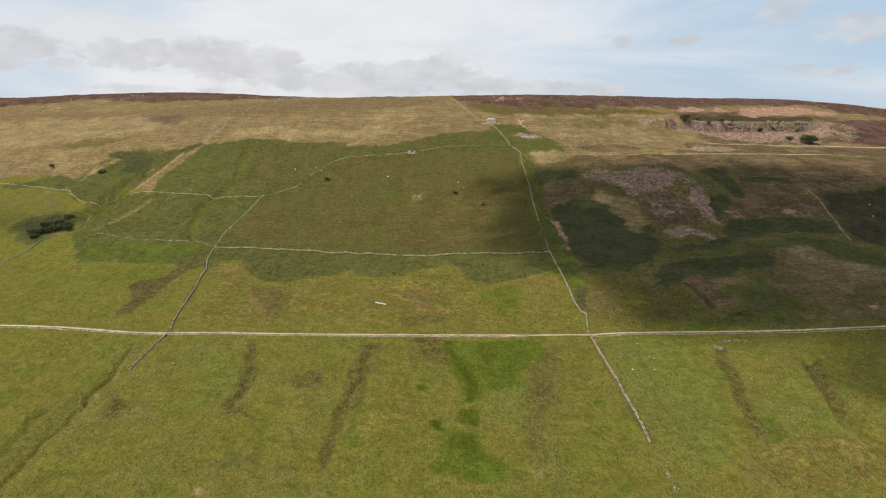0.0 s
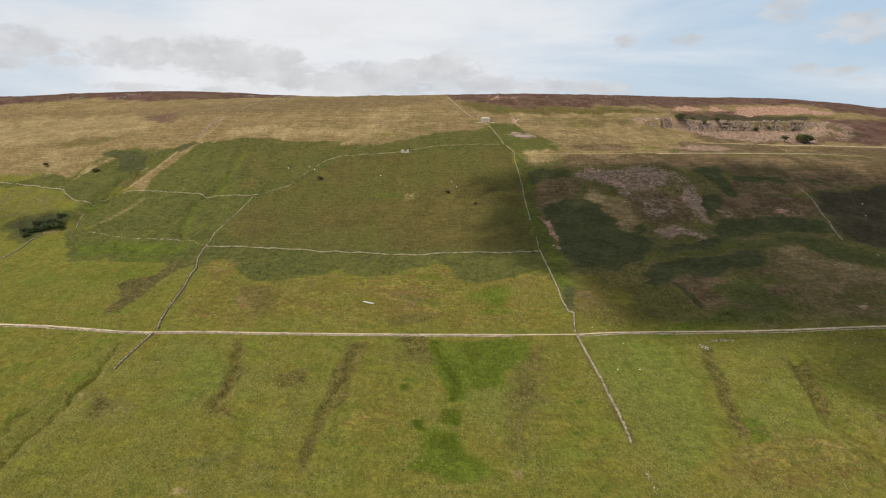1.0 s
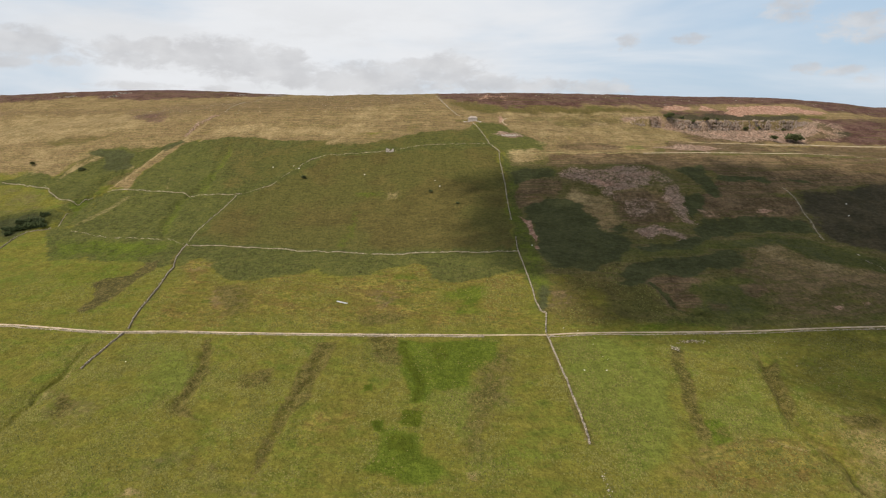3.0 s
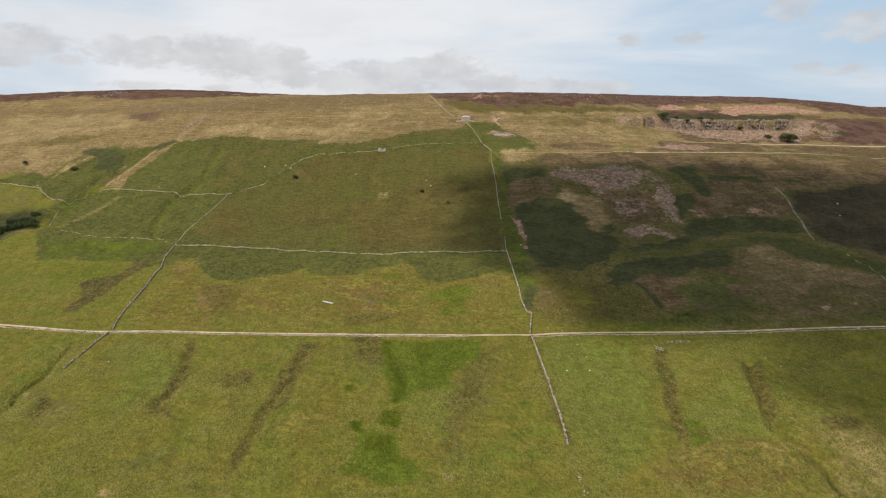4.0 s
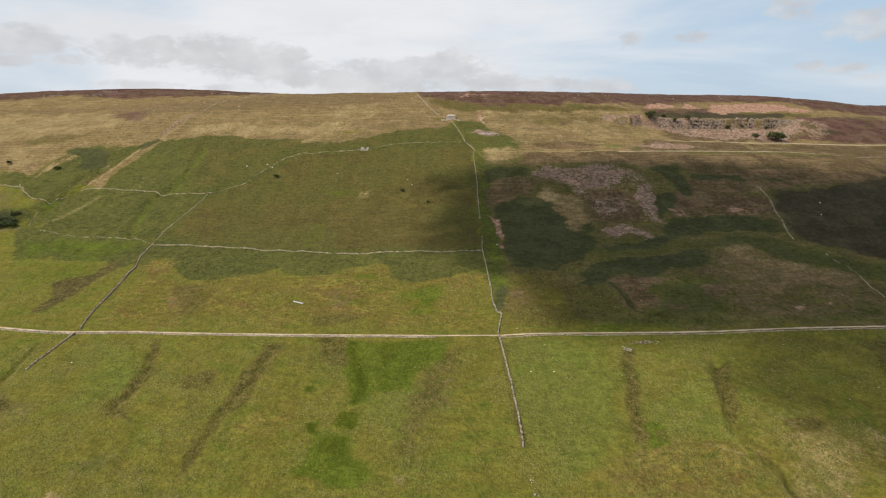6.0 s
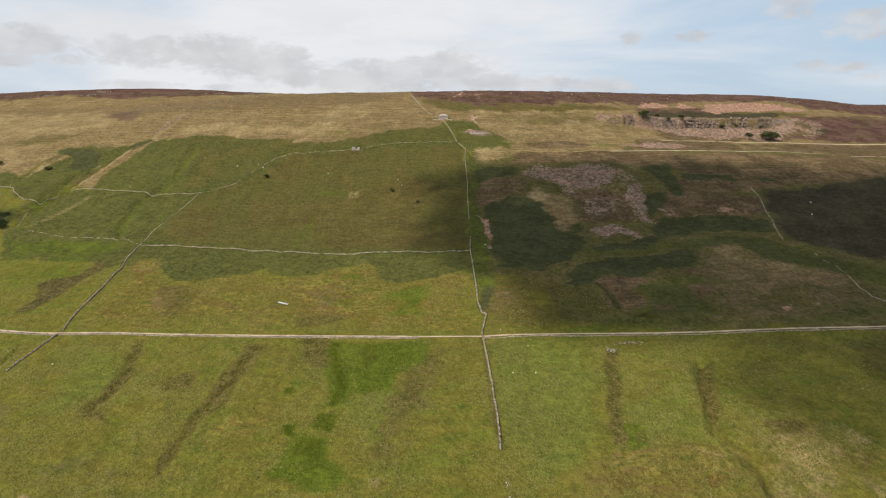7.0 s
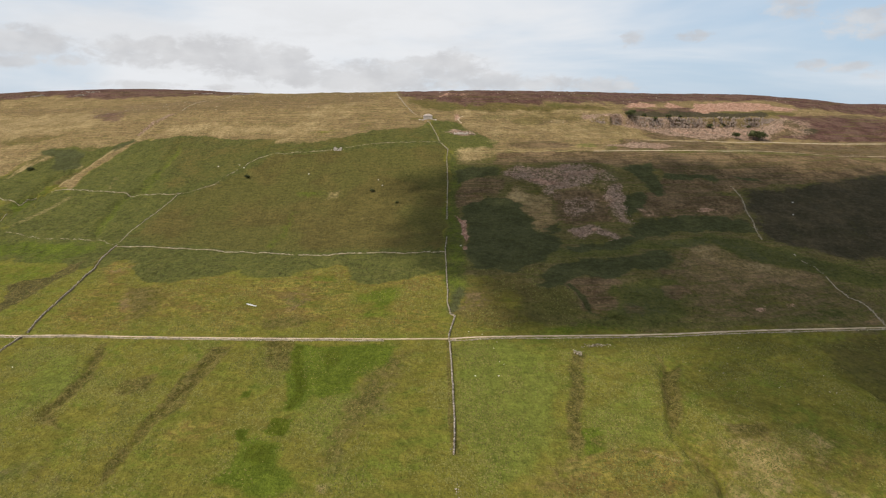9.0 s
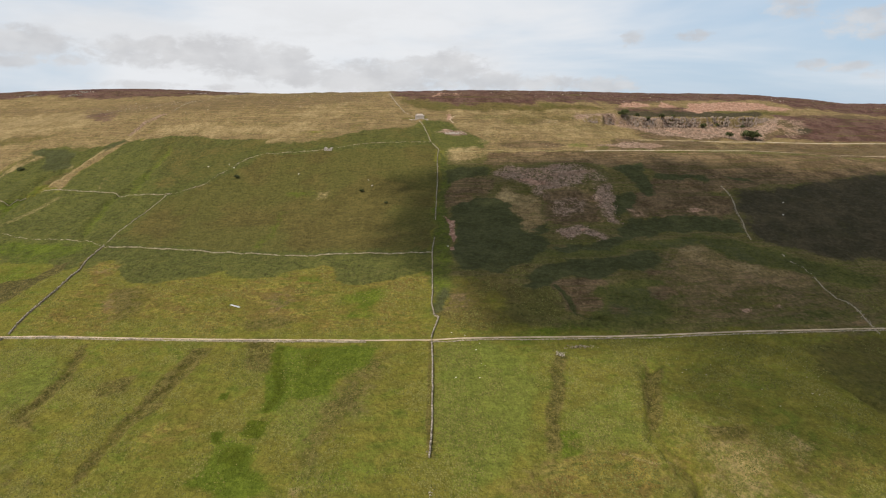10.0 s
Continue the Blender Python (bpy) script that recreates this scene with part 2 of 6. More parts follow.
    frond = t.mix(t.step(drift, 0.47, 0.58, 0.0, 0.8), frond, (0.096, 0.098, 0.026))
    frond = t.mix(t.step(rill, 0.50, 0.60, 0.0, 0.5), frond, (0.100, 0.092, 0.030))
    frond = t.mix(t.step(grain, 0.46, 0.34, 0.0, 0.5), frond, (0.032, 0.037, 0.013))
    colour = t.mix(cover("bracken"), colour, frond)
    # matgrass, olive brown
    mat = two((0.086, 0.068, 0.022), (0.105, 0.084, 0.027), drift, 0.4, 0.6)
    mat = t.mix(t.step(broad, 0.45, 0.57, 0.0, 0.8), mat, (0.090, 0.084, 0.024))
    mat = t.mix(t.step(clump, 0.56, 0.70, 0.0, 0.6), mat, (0.118, 0.104, 0.034))
    mat = t.mix(t.step(grain, 0.46, 0.34, 0.0, 0.6), mat, (0.052, 0.052, 0.015))
    colour = t.mix(t.math("MULTIPLY", cover("bent"), 0.9), colour, mat)
    # bilberry and moss heath, brown
    heath = two((0.092, 0.062, 0.033), (0.172, 0.117, 0.066), mixed, 0.44, 0.56)
    heath = t.mix(t.step(shelf, 0.50, 0.60, 0.0, 0.7), heath, (0.085, 0.072, 0.025))
    heath = t.mix(t.step(grain, 0.56, 0.68, 0.0, 0.6), heath, (0.170, 0.130, 0.082))
    heath = t.mix(t.step(rill, 0.44, 0.36, 0.0, 0.6), heath, (0.140, 0.086, 0.056))
    colour = t.mix(cover("heath"), colour, heath)
    # palest bents
    pale = two((0.225, 0.163, 0.080), (0.305, 0.228, 0.118), mixed, 0.42, 0.60)
    pale = t.mix(t.step(grain, 0.46, 0.34, 0.0, 0.6), pale, (0.110, 0.080, 0.030))
    colour = t.mix(t.math("MULTIPLY", cover("pale", 0.2, 1.0), 0.9), colour, pale)
    # dark brown heath and peaty rush ground
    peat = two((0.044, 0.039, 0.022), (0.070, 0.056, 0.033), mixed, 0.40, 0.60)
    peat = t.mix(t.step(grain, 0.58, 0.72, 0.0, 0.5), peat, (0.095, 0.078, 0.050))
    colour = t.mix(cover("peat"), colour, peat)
    # wet flushes and improved grass
    wet = two((0.068, 0.091, 0.010), (0.096, 0.122, 0.015), t.math("ADD", t.math("MULTIPLY", drift, 0.5), t.math("MULTIPLY", tuft, 0.5)), 0.4, 0.6)
    colour = t.mix(t.math("MULTIPLY", cover("lush", 0.15, 0.8), 0.92), colour, wet)
    # second bracken colour, darker than the first
    dark_frond = two((0.050, 0.053, 0.021), (0.070, 0.072, 0.030), mixed, 0.42, 0.58)
    colour = t.mix(cover("fern"), colour, dark_frond)
    # rank grass in the wettest hollows
    rank = two((0.052, 0.066, 0.006), (0.074, 0.088, 0.010), mixed, 0.42, 0.58)
    colour = t.mix(cover("rank"), colour, rank)
    # heather
    ling = two((0.072, 0.036, 0.030), (0.128, 0.074, 0.060), mixed, 0.42, 0.58)
    ling = t.mix(t.step(shelf, 0.55, 0.62, 0.0, 0.75), ling, (0.100, 0.084, 0.028))
    ling = t.mix(t.step(grain, 0.58, 0.70, 0.0, 0.5), ling, (0.170, 0.125, 0.100))
    colour = t.mix(cover("heather"), colour, ling)
    # rushes and sedge
    reed = two((0.064, 0.057, 0.014), (0.146, 0.116, 0.040), speck, 0.42, 0.60)
    colour = t.mix(t.math("MULTIPLY", cover("rush", 0.22, 0.9), 0.9), colour, reed)
    # loose quarried stone
    stone = two((0.145, 0.097, 0.070), (0.360, 0.252, 0.195), speck, 0.42, 0.58)
    stone = t.mix(t.step(drift, 0.50, 0.60, 0.0, 0.55), stone, (0.225, 0.140, 0.100))
    stone = t.mix(t.step(grain, 0.46, 0.36, 0.0, 0.7), stone, (0.060, 0.046, 0.032))
    colour = t.mix(cover("scree", 0.3, 0.8), colour, stone)
    # bare reddish earth
    earth = two((0.25, 0.135, 0.095), (0.40, 0.25, 0.185), clump, 0.4, 0.6)
    colour = t.mix(cover("soil", 0.3, 0.7), colour, earth)
    # blades and gaps between them
    colour = t.mix(t.step(blade, 0.32, 0.70), t.mix(1.0, colour, (0.88, 0.88, 0.87), "MULTIPLY"), t.mix(1.0, colour, (1.12, 1.11, 1.10), "MULTIPLY"))
    colour = t.mix(t.step(grain, 0.34, 0.66), t.mix(1.0, colour, (0.82, 0.83, 0.82), "MULTIPLY"), t.mix(1.0, colour, (1.15, 1.15, 1.14), "MULTIPLY"))
    patch = t.noise(t.stretch(place, (0.14, 0.09, 1.0), (0, 0, 20)), 1.0, 5.0, 0.6, 0.6)
    colour = t.mix(t.step(patch, 0.36, 0.64), t.mix(1.0, colour, (0.86, 0.88, 0.87), "MULTIPLY"), t.mix(1.0, colour, (1.12, 1.11, 1.09), "MULTIPLY"))
    # sheep have trodden the slope into small steps
    tread = t.noise(t.stretch(place, (0.42, 0.62, 1.0), (0, 0, -12)), 1.0, 4.0, 0.66, 0.8)
    colour = t.mix(t.step(tread, 0.36, 0.64), t.mix(1.0, colour, (0.92, 0.93, 0.92), "MULTIPLY"), t.mix(1.0, colour, (1.08, 1.075, 1.06), "MULTIPLY"))
    colour = t.mix(t.step(tuft, 0.36, 0.64), t.mix(1.0, colour, (0.92, 0.92, 0.91), "MULTIPLY"), t.mix(1.0, colour, (1.08, 1.075, 1.07), "MULTIPLY"))
    t.put(shader.inputs["Base Color"], colour)
    shader.inputs["Specular IOR Level"].default_value = 0.05
    bump(t, shader, t.math("ADD", t.math("ADD", t.math("MULTIPLY", tuft, 0.7), t.math("MULTIPLY", blade, 0.3)), t.math("ADD", t.math("MULTIPLY", tread, 1.0), t.math("MULTIPLY", clump, 2.0))), 1.0, 0.8)
    return m


TURF = ground_material()

# ---- the lie of the land ----
XS = np.array([-800.0, -420, -200, 0, 200, 400, 600, 800])
YS = np.array([160.0, 280, 390, 490, 590, 690, 790, 890, 990, 1110, 1250, 1450])
# height of the fellside along eight lines that run straight uphill
PROFILES = np.zeros((8, 12))
PROFILES[0] = [-30.5, -29.8, -25.5, -19.0, -9.4, 9.1, 35.4, 67.8, 99.9, 124.4, 181.5, 189.0]
PROFILES[1] = [-24.4, -14.8, -4.9, 10.1, 17.6, 42.8, 73.5, 114.8, 147.9, 161.0, 194.9, 199.7]
PROFILES[2] = [-22.1, -4.0, 7.0, 24.3, 36.6, 66.0, 104.9, 141.9, 173.5, 182.4, 192.0, 187.2]
PROFILES[3] = [-23.1, 5.0, 17.2, 31.3, 48.0, 77.7, 120.9, 151.5, 179.5, 188.1, 194.3, 184.7]
PROFILES[4] = [-25.5, 2.2, 15.5, 39.4, 61.2, 94.5, 119.1, 141.8, 177.9, 188.8, 195.3, 174.7]
PROFILES[5] = [-31.2, -11.9, 6.2, 20.3, 51.8, 84.3, 112.3, 119.7, 152.8, 181.9, 190.5, 178.7]
PROFILES[6] = [-38.8, -21.5, -4.3, 12.2, 40.9, 70.3, 91.9, 100.5, 129.7, 164.7, 189.1, 178.4]
PROFILES[7] = [-47.2, -31.6, -14.5, 5.4, 29.7, 52.8, 70.4, 86.0, 112.2, 140.7, 171.5, 154.7]


def spline_weights(knots, x):
    """Weights of a natural cubic spline through the knots, at each x."""
    n, h = len(knots), np.diff(knots)
    a, b = np.zeros((n, n)), np.zeros((n, n))
    a[0, 0] = a[-1, -1] = 1
    for i in range(1, n - 1):
        a[i, i - 1:i + 2] = h[i - 1] / 6, (h[i - 1] + h[i]) / 3, h[i] / 6
        b[i, i - 1:i + 2] = 1 / h[i - 1], -1 / h[i - 1] - 1 / h[i], 1 / h[i]
    bend, one = np.linalg.solve(a, b), np.eye(n)
    i = np.clip(np.searchsorted(knots, x) - 1, 0, n - 2)
    u = (knots[i + 1] - x) / h[i]
    v = 1 - u
    return u[:, None] * one[i] + v[:, None] * one[i + 1] + ((u ** 3 - u) * h[i] ** 2 / 6)[:, None] * bend[i] + ((v ** 3 - v) * h[i] ** 2 / 6)[:, None] * bend[i + 1]


def ripple(x, y, size, seed=0):
    """Gradient noise of about -0.7 to 0.7 with humps of that size."""
    u, v = x / size + seed * 17.3, y / size - seed * 9.1
    i, j = np.floor(u).astype(np.int64), np.floor(v).astype(np.int64)
    f, g = u - i, v - j

    def corner(di, dj):
        k = ((i + di) * 374761393 + (j + dj) * 668265263 + seed * 974711) & 0x7FFFFFFF
        k = ((k ^ (k >> 13)) * 1274126177) & 0x7FFFFFFF
        angle = ((k ^ (k >> 16)) & 1023) * (2 * np.pi / 1024)
        return np.cos(angle) * (f - di) + np.sin(angle) * (g - dj)

    s, r = f * f * f * (f * (f * 6 - 15) + 10), g * g * g * (g * (g * 6 - 15) + 10)
    low = corner(0, 0) * (1 - s) + corner(1, 0) * s
    high = corner(0, 1) * (1 - s) + corner(1, 1) * s
    return (low * (1 - r) + high * r) * 1.4


def from_line(x, y, line, reach=1e9):
    """Distance of points from a line on the plan, signed positive on its left."""
    best, side = np.full(x.shape, float(reach)), np.ones(x.shape)
    for (ax, ay), (bx, by) in zip(line, line[1:]):
        dx, dy = bx - ax, by - ay
        s = np.clip(((x - ax) * dx + (y - ay) * dy) / max(dx * dx + dy * dy, 1e-9), 0, 1)
        d = np.hypot(x - ax - s * dx, y - ay - s * dy)
        near = d < best
        best = np.where(near, d, best)
        side = np.where(near, np.sign(dx * (y - ay) - dy * (x - ax) + 1e-9), side)
    return best, side


def inside(x, y, outline):
    """Distance into an outline on the plan: positive inside."""
    ring = list(outline) + [outline[0]]
    odd = np.zeros(x.shape, bool)
    for (ax, ay), (bx, by) in zip(ring, ring[1:]):
        cross = (ay > y) != (by > y)
        odd ^= cross & (x < (bx - ax) * (y - ay) / (by - ay + 1e-12) + ax)
    d, _ = from_line(x, y, ring)
    return np.where(odd, d, -d)


def near_box(x, y, line, margin):
    px, py = [p[0] for p in line], [p[1] for p in line]
    return (x > min(px) - margin) & (x < max(px) + margin) & (y > min(py) - margin) & (y < max(py) + margin)


TRACK = [(-293.5, 440.5), (-273.0, 437.5), (-252.5, 434.0), (-225.0, 427.5), (-208.5, 423.5), (-190.5, 419.0), (-179.0, 417.5), (-160.5, 416.0), (-138.5, 414.0), (-105.0, 408.5), (-69.0, 403.5), (-44.0, 400.5), (-10.0, 397.0), (17.0, 395.5), (50.0, 394.0), (87.0, 394.5), (103.5, 397.0), (134.0, 399.0), (167.5, 401.0), (192.0, 403.0), (220.5, 406.5), (257.5, 413.0), (323.5, 425.0), (343.0, 429.5), (369.5, 435.0)]
WALL_NEAR = [(89.5, 278.5), (90.0, 296.5), (89.5, 316.5), (89.0, 343.5), (88.5, 364.5), (87.5, 387.5), (87.0, 394.0)]
WALL_MID = [(87.0, 397.0), (88.5, 408.5), (91.0, 422.5), (88.0, 426.5), (86.0, 439.5), (86.0, 461.0), (85.0, 490.0), (84.5, 512.0), (84, 537), (85, 566)]
WALL_UP = [(85, 605), (85, 640), (85, 689), (84, 742), (85, 763), (76, 786)]
WALL_TO_BARN = [(76, 786), (68, 832), (60, 866)]
WALL_TOP = [(55, 885), (41, 896), (30, 926), (22, 958), (12, 999)]
WALL_LEFT = [(-172.5, 420.0), (-174.5, 428.5), (-177.0, 447.0), (-177.5, 464.5), (-179.5, 485.0), (-184.5, 513.0), (-186, 530), (-195, 560), (-199, 583), (-199, 593)]
WALL_LEFT_UP = [(-199, 593), (-201, 623), (-193, 661), (-184, 700)]
WALL_LEFT_BEND = [(-182, 700), (-173, 706), (-153, 715), (-145, 732), (-136, 745), (-127, 758), (-120, 766), (-108, 771)]
WALL_HEAD = [(-108, 771), (-79, 772), (-42, 773), (-18, 779), (1, 785), (26, 786), (76, 786)]
WALL_CROSS = [(-199, 593), (-172, 586), (-140, 577), (-105, 570), (-94, 564), (-64, 556), (-40, 550), (-21, 545), (-8, 542), (15, 542), (51, 535), (68, 535), (84, 533)]
WALL_UPPER_LEFT = [(-182, 700), (-208, 704), (-231, 705), (-247, 716), (-275, 725), (-311, 738), (-340, 748)]
WALL_LOWER_LEFT = [(-199, 593), (-214, 605), (-229, 610), (-248, 618), (-280, 625), (-301, 635), (-329, 648)]
WALL_FAR_LEFT = [(-532, 828), (-496, 813), (-460, 797), (-420, 776), (-415, 767), (-395, 746), (-384, 736), (-362, 725), (-357, 748)]
WALL_COPSE = [(-389, 593), (-387, 606), (-382, 620), (-382, 643), (-376, 658), (-367, 660), (-359, 668)]
WALL_STUB = [(-356, 676), (-360, 693), (-359, 703)]
WALL_NEAR_LEFT = [(-176.5, 369.5), (-176.0, 386.0), (-175.0, 396.5), (-173.5, 407.5), (-173.0, 416.0)]
WALL_RIGHT = [(353, 670), (354, 646), (347, 617), (345, 600), (340, 577), (339, 565)]
WALL_RIGHT_LOW = [(353, 548), (356, 532), (361, 525), (362.5, 506.0), (362.0, 493.0), (363.0, 479.5), (368.0, 474.5), (367.0, 460.0), (362.5, 439.5), (360.5, 425.0)]
WALL_RIDGE = [(-275, 961), (-270, 1010), (-285, 1120), (-275, 1207), (-255, 1235)]
QUARRY_TRACK = [(308, 827), (352, 849), (400, 884), (495, 920), (578, 935), (682, 959)]
TERRACE_TRACK = [(240, 754), (265, 757), (328, 765), (388, 774), (470, 801), (588, 881), (645, 896)]
TROD = [(150.0, 289.1), (160.6, 287.5), (172.1, 285.5), (180.8, 280.2), (195.2, 282.1), (204.5, 277.1), (215.5, 275.4), (230.3, 273.3), (246.2, 271.5)]
TRACK_BEND = [(104, 894), (99, 886), (97, 876), (99, 867), (102, 863)]
TERRACE_PATH = [(92, 757), (112, 757), (149, 755), (203, 751), (240, 754)]
DRAIN_WEST = [(-187.5, 403.5), (-186.0, 381.5), (-183.0, 360.0), (-184.0, 344.0), (-182.0, 331.0), (-183.0, 316.5), (-182.5, 306.0), (-184.0, 289.0), (-182.5, 274.0), (-182.5, 262.5)]
DRAIN_WEST_ARM = [(-198.0, 339.0), (-201.0, 319.0), (-196.5, 297.5), (-195.5, 283.5)]
RUSHY_HOLLOW = [(-40.1, 385.8), (-42.2, 340.6), (-45.2, 319.1), (-47.8, 300.9), (-48.3, 282.1), (-50.4, 265.1)]
DRAIN_EAST = [(202.5, 387.5), (203.5, 368.5), (195.5, 342.0), (189.0, 307.5), (188.0, 293.5), (191.5, 285.0), (194.5, 279.0), (194.5, 266.0), (195.0, 258.0), (195.5, 253.0)]
DRAIN_EAST_ARM = [(168.5, 286.0), (174.0, 283.5), (177.0, 280.0)]
CRESCENT_BANK = [(166.5, 466.0), (172.0, 457.5), (173.5, 443.0), (176.0, 431.5), (182.0, 427.5), (191.0, 422.5)]
HOLLOW_WEST = [(-114.0, 400.5), (-107.0, 370.0), (-102.5, 336.0), (-103.0, 318.5)]
GHYLL = [(-338, 860), (-346, 784), (-349, 745), (-354, 698), (-359, 673)]
FERN_GUTTER = [(-230, 840), (-226, 793), (-223, 747), (-226, 722), (-241, 699), (-239, 665), (-236, 643), (-227, 615)]
BANK_EAST = [(292.5, 383.0), (296.0, 366.0), (301.0, 353.5), (306.5, 340.5), (312.0, 329.5)]
RIDGE = [(-342, 752), (-327, 796), (-315, 839), (-298, 866), (-284, 919)]
QUARRY_FOOT = [(266, 916), (313, 933), (353, 939), (405, 959), (460, 980), (496, 990), (546, 1013)]
SPOIL_HEAP = [(154, 687), (194, 707), (229, 709), (245, 697), (245, 656), (240, 610), (234, 582), (224, 581), (226, 632), (218, 644), (185, 634), (174, 629), (158, 661), (143, 663)]
# outlines of shade that the unseen clouds are shaped to cast
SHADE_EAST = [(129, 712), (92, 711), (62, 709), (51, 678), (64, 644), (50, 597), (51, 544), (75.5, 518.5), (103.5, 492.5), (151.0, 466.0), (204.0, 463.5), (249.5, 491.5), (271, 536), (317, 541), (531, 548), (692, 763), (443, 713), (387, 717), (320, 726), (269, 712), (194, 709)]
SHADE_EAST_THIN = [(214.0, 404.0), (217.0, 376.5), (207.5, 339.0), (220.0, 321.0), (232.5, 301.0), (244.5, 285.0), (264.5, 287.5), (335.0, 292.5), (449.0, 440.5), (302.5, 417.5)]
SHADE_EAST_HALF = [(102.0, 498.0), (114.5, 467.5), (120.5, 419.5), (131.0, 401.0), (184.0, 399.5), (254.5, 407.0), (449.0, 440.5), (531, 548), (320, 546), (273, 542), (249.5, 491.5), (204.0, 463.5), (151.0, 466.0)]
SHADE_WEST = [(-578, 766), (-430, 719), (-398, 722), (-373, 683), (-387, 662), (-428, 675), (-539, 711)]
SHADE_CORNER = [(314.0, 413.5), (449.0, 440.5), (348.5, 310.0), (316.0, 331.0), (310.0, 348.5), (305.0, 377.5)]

# watercourses and drains: line, depth, half width
GULLIES = [(DRAIN_WEST, 1.3, 1.2), (DRAIN_WEST, 1.4, 5.5), (DRAIN_WEST_ARM, 1.4, 2.4), (BANK_EAST, 2.0, 2.6), (RUSHY_HOLLOW, 1.4, 2.8), (DRAIN_EAST, 2.4, 2.6), (DRAIN_EAST_ARM, 1.0, 1.8),
           (CRESCENT_BANK, 2.4, 2.6), (HOLLOW_WEST, 1.5, 2.8), (GHYLL, 4.0, 13.0), (FERN_GUTTER, 2.0, 5.0)]


def land(x, y):
    """Height of the ground at points of the plan."""
    x, y = np.atleast_1d(np.asarray(x, float)), np.atleast_1d(np.asarray(y, float))
    cx, cy = np.clip(x, XS[0], XS[-1]), np.clip(y, YS[0], YS[-1])
    wx, wy = spline_weights(XS, cx), spline_weights(YS, cy)
    z = np.einsum("ni,ij,nj->n", wx, PROFILES, wy)
    z -= 0.05 * np.maximum(y - YS[-1], 0)
    z -= 22.0 * (1 - np.exp(-np.maximum(YS[0] - y, 0) / 180.0))
    calm = np.ones(x.shape)
    for line in (TRACK, QUARRY_TRACK, TERRACE_TRACK):
        k = near_box(x, y, line, 12)
        if k.any():
            d, _ = from_line(x[k], y[k], line)
            calm[k] = np.minimum(calm[k], np.clip((d - 2.0) / 5.0, 0.0, 1.0))
    for line, depth, half in GULLIES:
        k = near_box(x, y, line, half * 3)
        if k.any():
            wobble = ripple(x[k], y[k], 9.0, 5) * half * 0.7 + ripple(x[k], y[k], 21.0, 15) * 2.4
            d, _ = from_line(x[k] + wobble, y[k], line)
            (ax, ay), (bx, by) = line[0], line[-1]
            fade = np.clip(np.hypot(x[k] - ax, y[k] - ay) / (6 * half), 0.1, 1)
            z[k] -= fade * depth * calm[k] * np.exp(-(d / half) ** 2) * (1 + 0.5 * ripple(x[k], y[k], 14.0, 6))
            z[k] += 0.2 * fade * depth * calm[k] * np.exp(-((d - 2.1 * half) / half) ** 2)
    k = near_box(x, y, RIDGE, 60)
    if k.any():
        d, side = from_line(x[k], y[k], RIDGE)
        west = np.maximum(d * side, 0)
        z[k] += 1.5 * np.exp(-(d / 9.0) ** 2) - 6.0 * np.clip(west / 7.0, 0, 1) * np.exp(-west / 22.0)
    # the quarry: a worked floor, then a broken face
    k = near_box(x, y, QUARRY_FOOT, 70)
    if k.any():
        d, side = from_line(x[k], y[k], QUARRY_FOOT)
        ends = np.clip((x[k] - 265) / 30, 0, 1) * np.clip((545 - x[k]) / 30, 0, 1)
        n = d * side + 4.0 * ripple(x[k], y[k], 17.0, 8) + 2.0 * ripple(x[k], y[k], 6.0, 9)
        z[k] += ends * 6.5 * np.tanh(n / 1.6) * np.exp(-np.abs(n) / 24.0)
    # old workings have left hummocks and ledges below the quarry
    k = (x > 110) & (x < 640) & (y > 770) & (y < 960)
    if k.any():
        ends = np.clip((x[k] - 110) / 60, 0, 1) * np.clip((y[k] - 770) / 30, 0, 1) * np.clip((960 - y[k]) / 30, 0, 1)
        z[k] += calm[k] * ends * (2.2 * ripple(x[k] / 2.2, y[k], 24.0, 14) + 0.8 * ripple(x[k] / 1.6, y[k], 9.0, 16))
    # spoil heap: steep-fronted tongues
    k = near_box(x, y, SPOIL_HEAP, 60)
    if k.any():
        d = inside(x[k] + 6 * ripple(x[k], y[k], 24.0, 3), y[k], SPOIL_HEAP)
        z[k] += 3.5 * np.clip(d / 12.0 + 0.4, 0, 1)
    z += calm * (0.9 * ripple(x, y, 55.0, 1) + 0.45 * ripple(x, y, 19.0, 2) + 0.28 * ripple(x, y, 6.5, 3) + 0.27 * ripple(x, y, 2.7, 4)
                 + 0.75 * ripple(x, y / 6, 13.0, 12))
    z -= 0.12 * (1 - calm)
    return z


def spaced(*spans):
    """Grid lines: (from, to, step) after one another."""
    return np.concatenate([np.arange(a, b, s) for a, b, s in spans])


COVER = {}


def zone(name, outline, strength=1.0, soft=9.0):
    COVER.setdefault(name, []).append((outline, strength, soft))


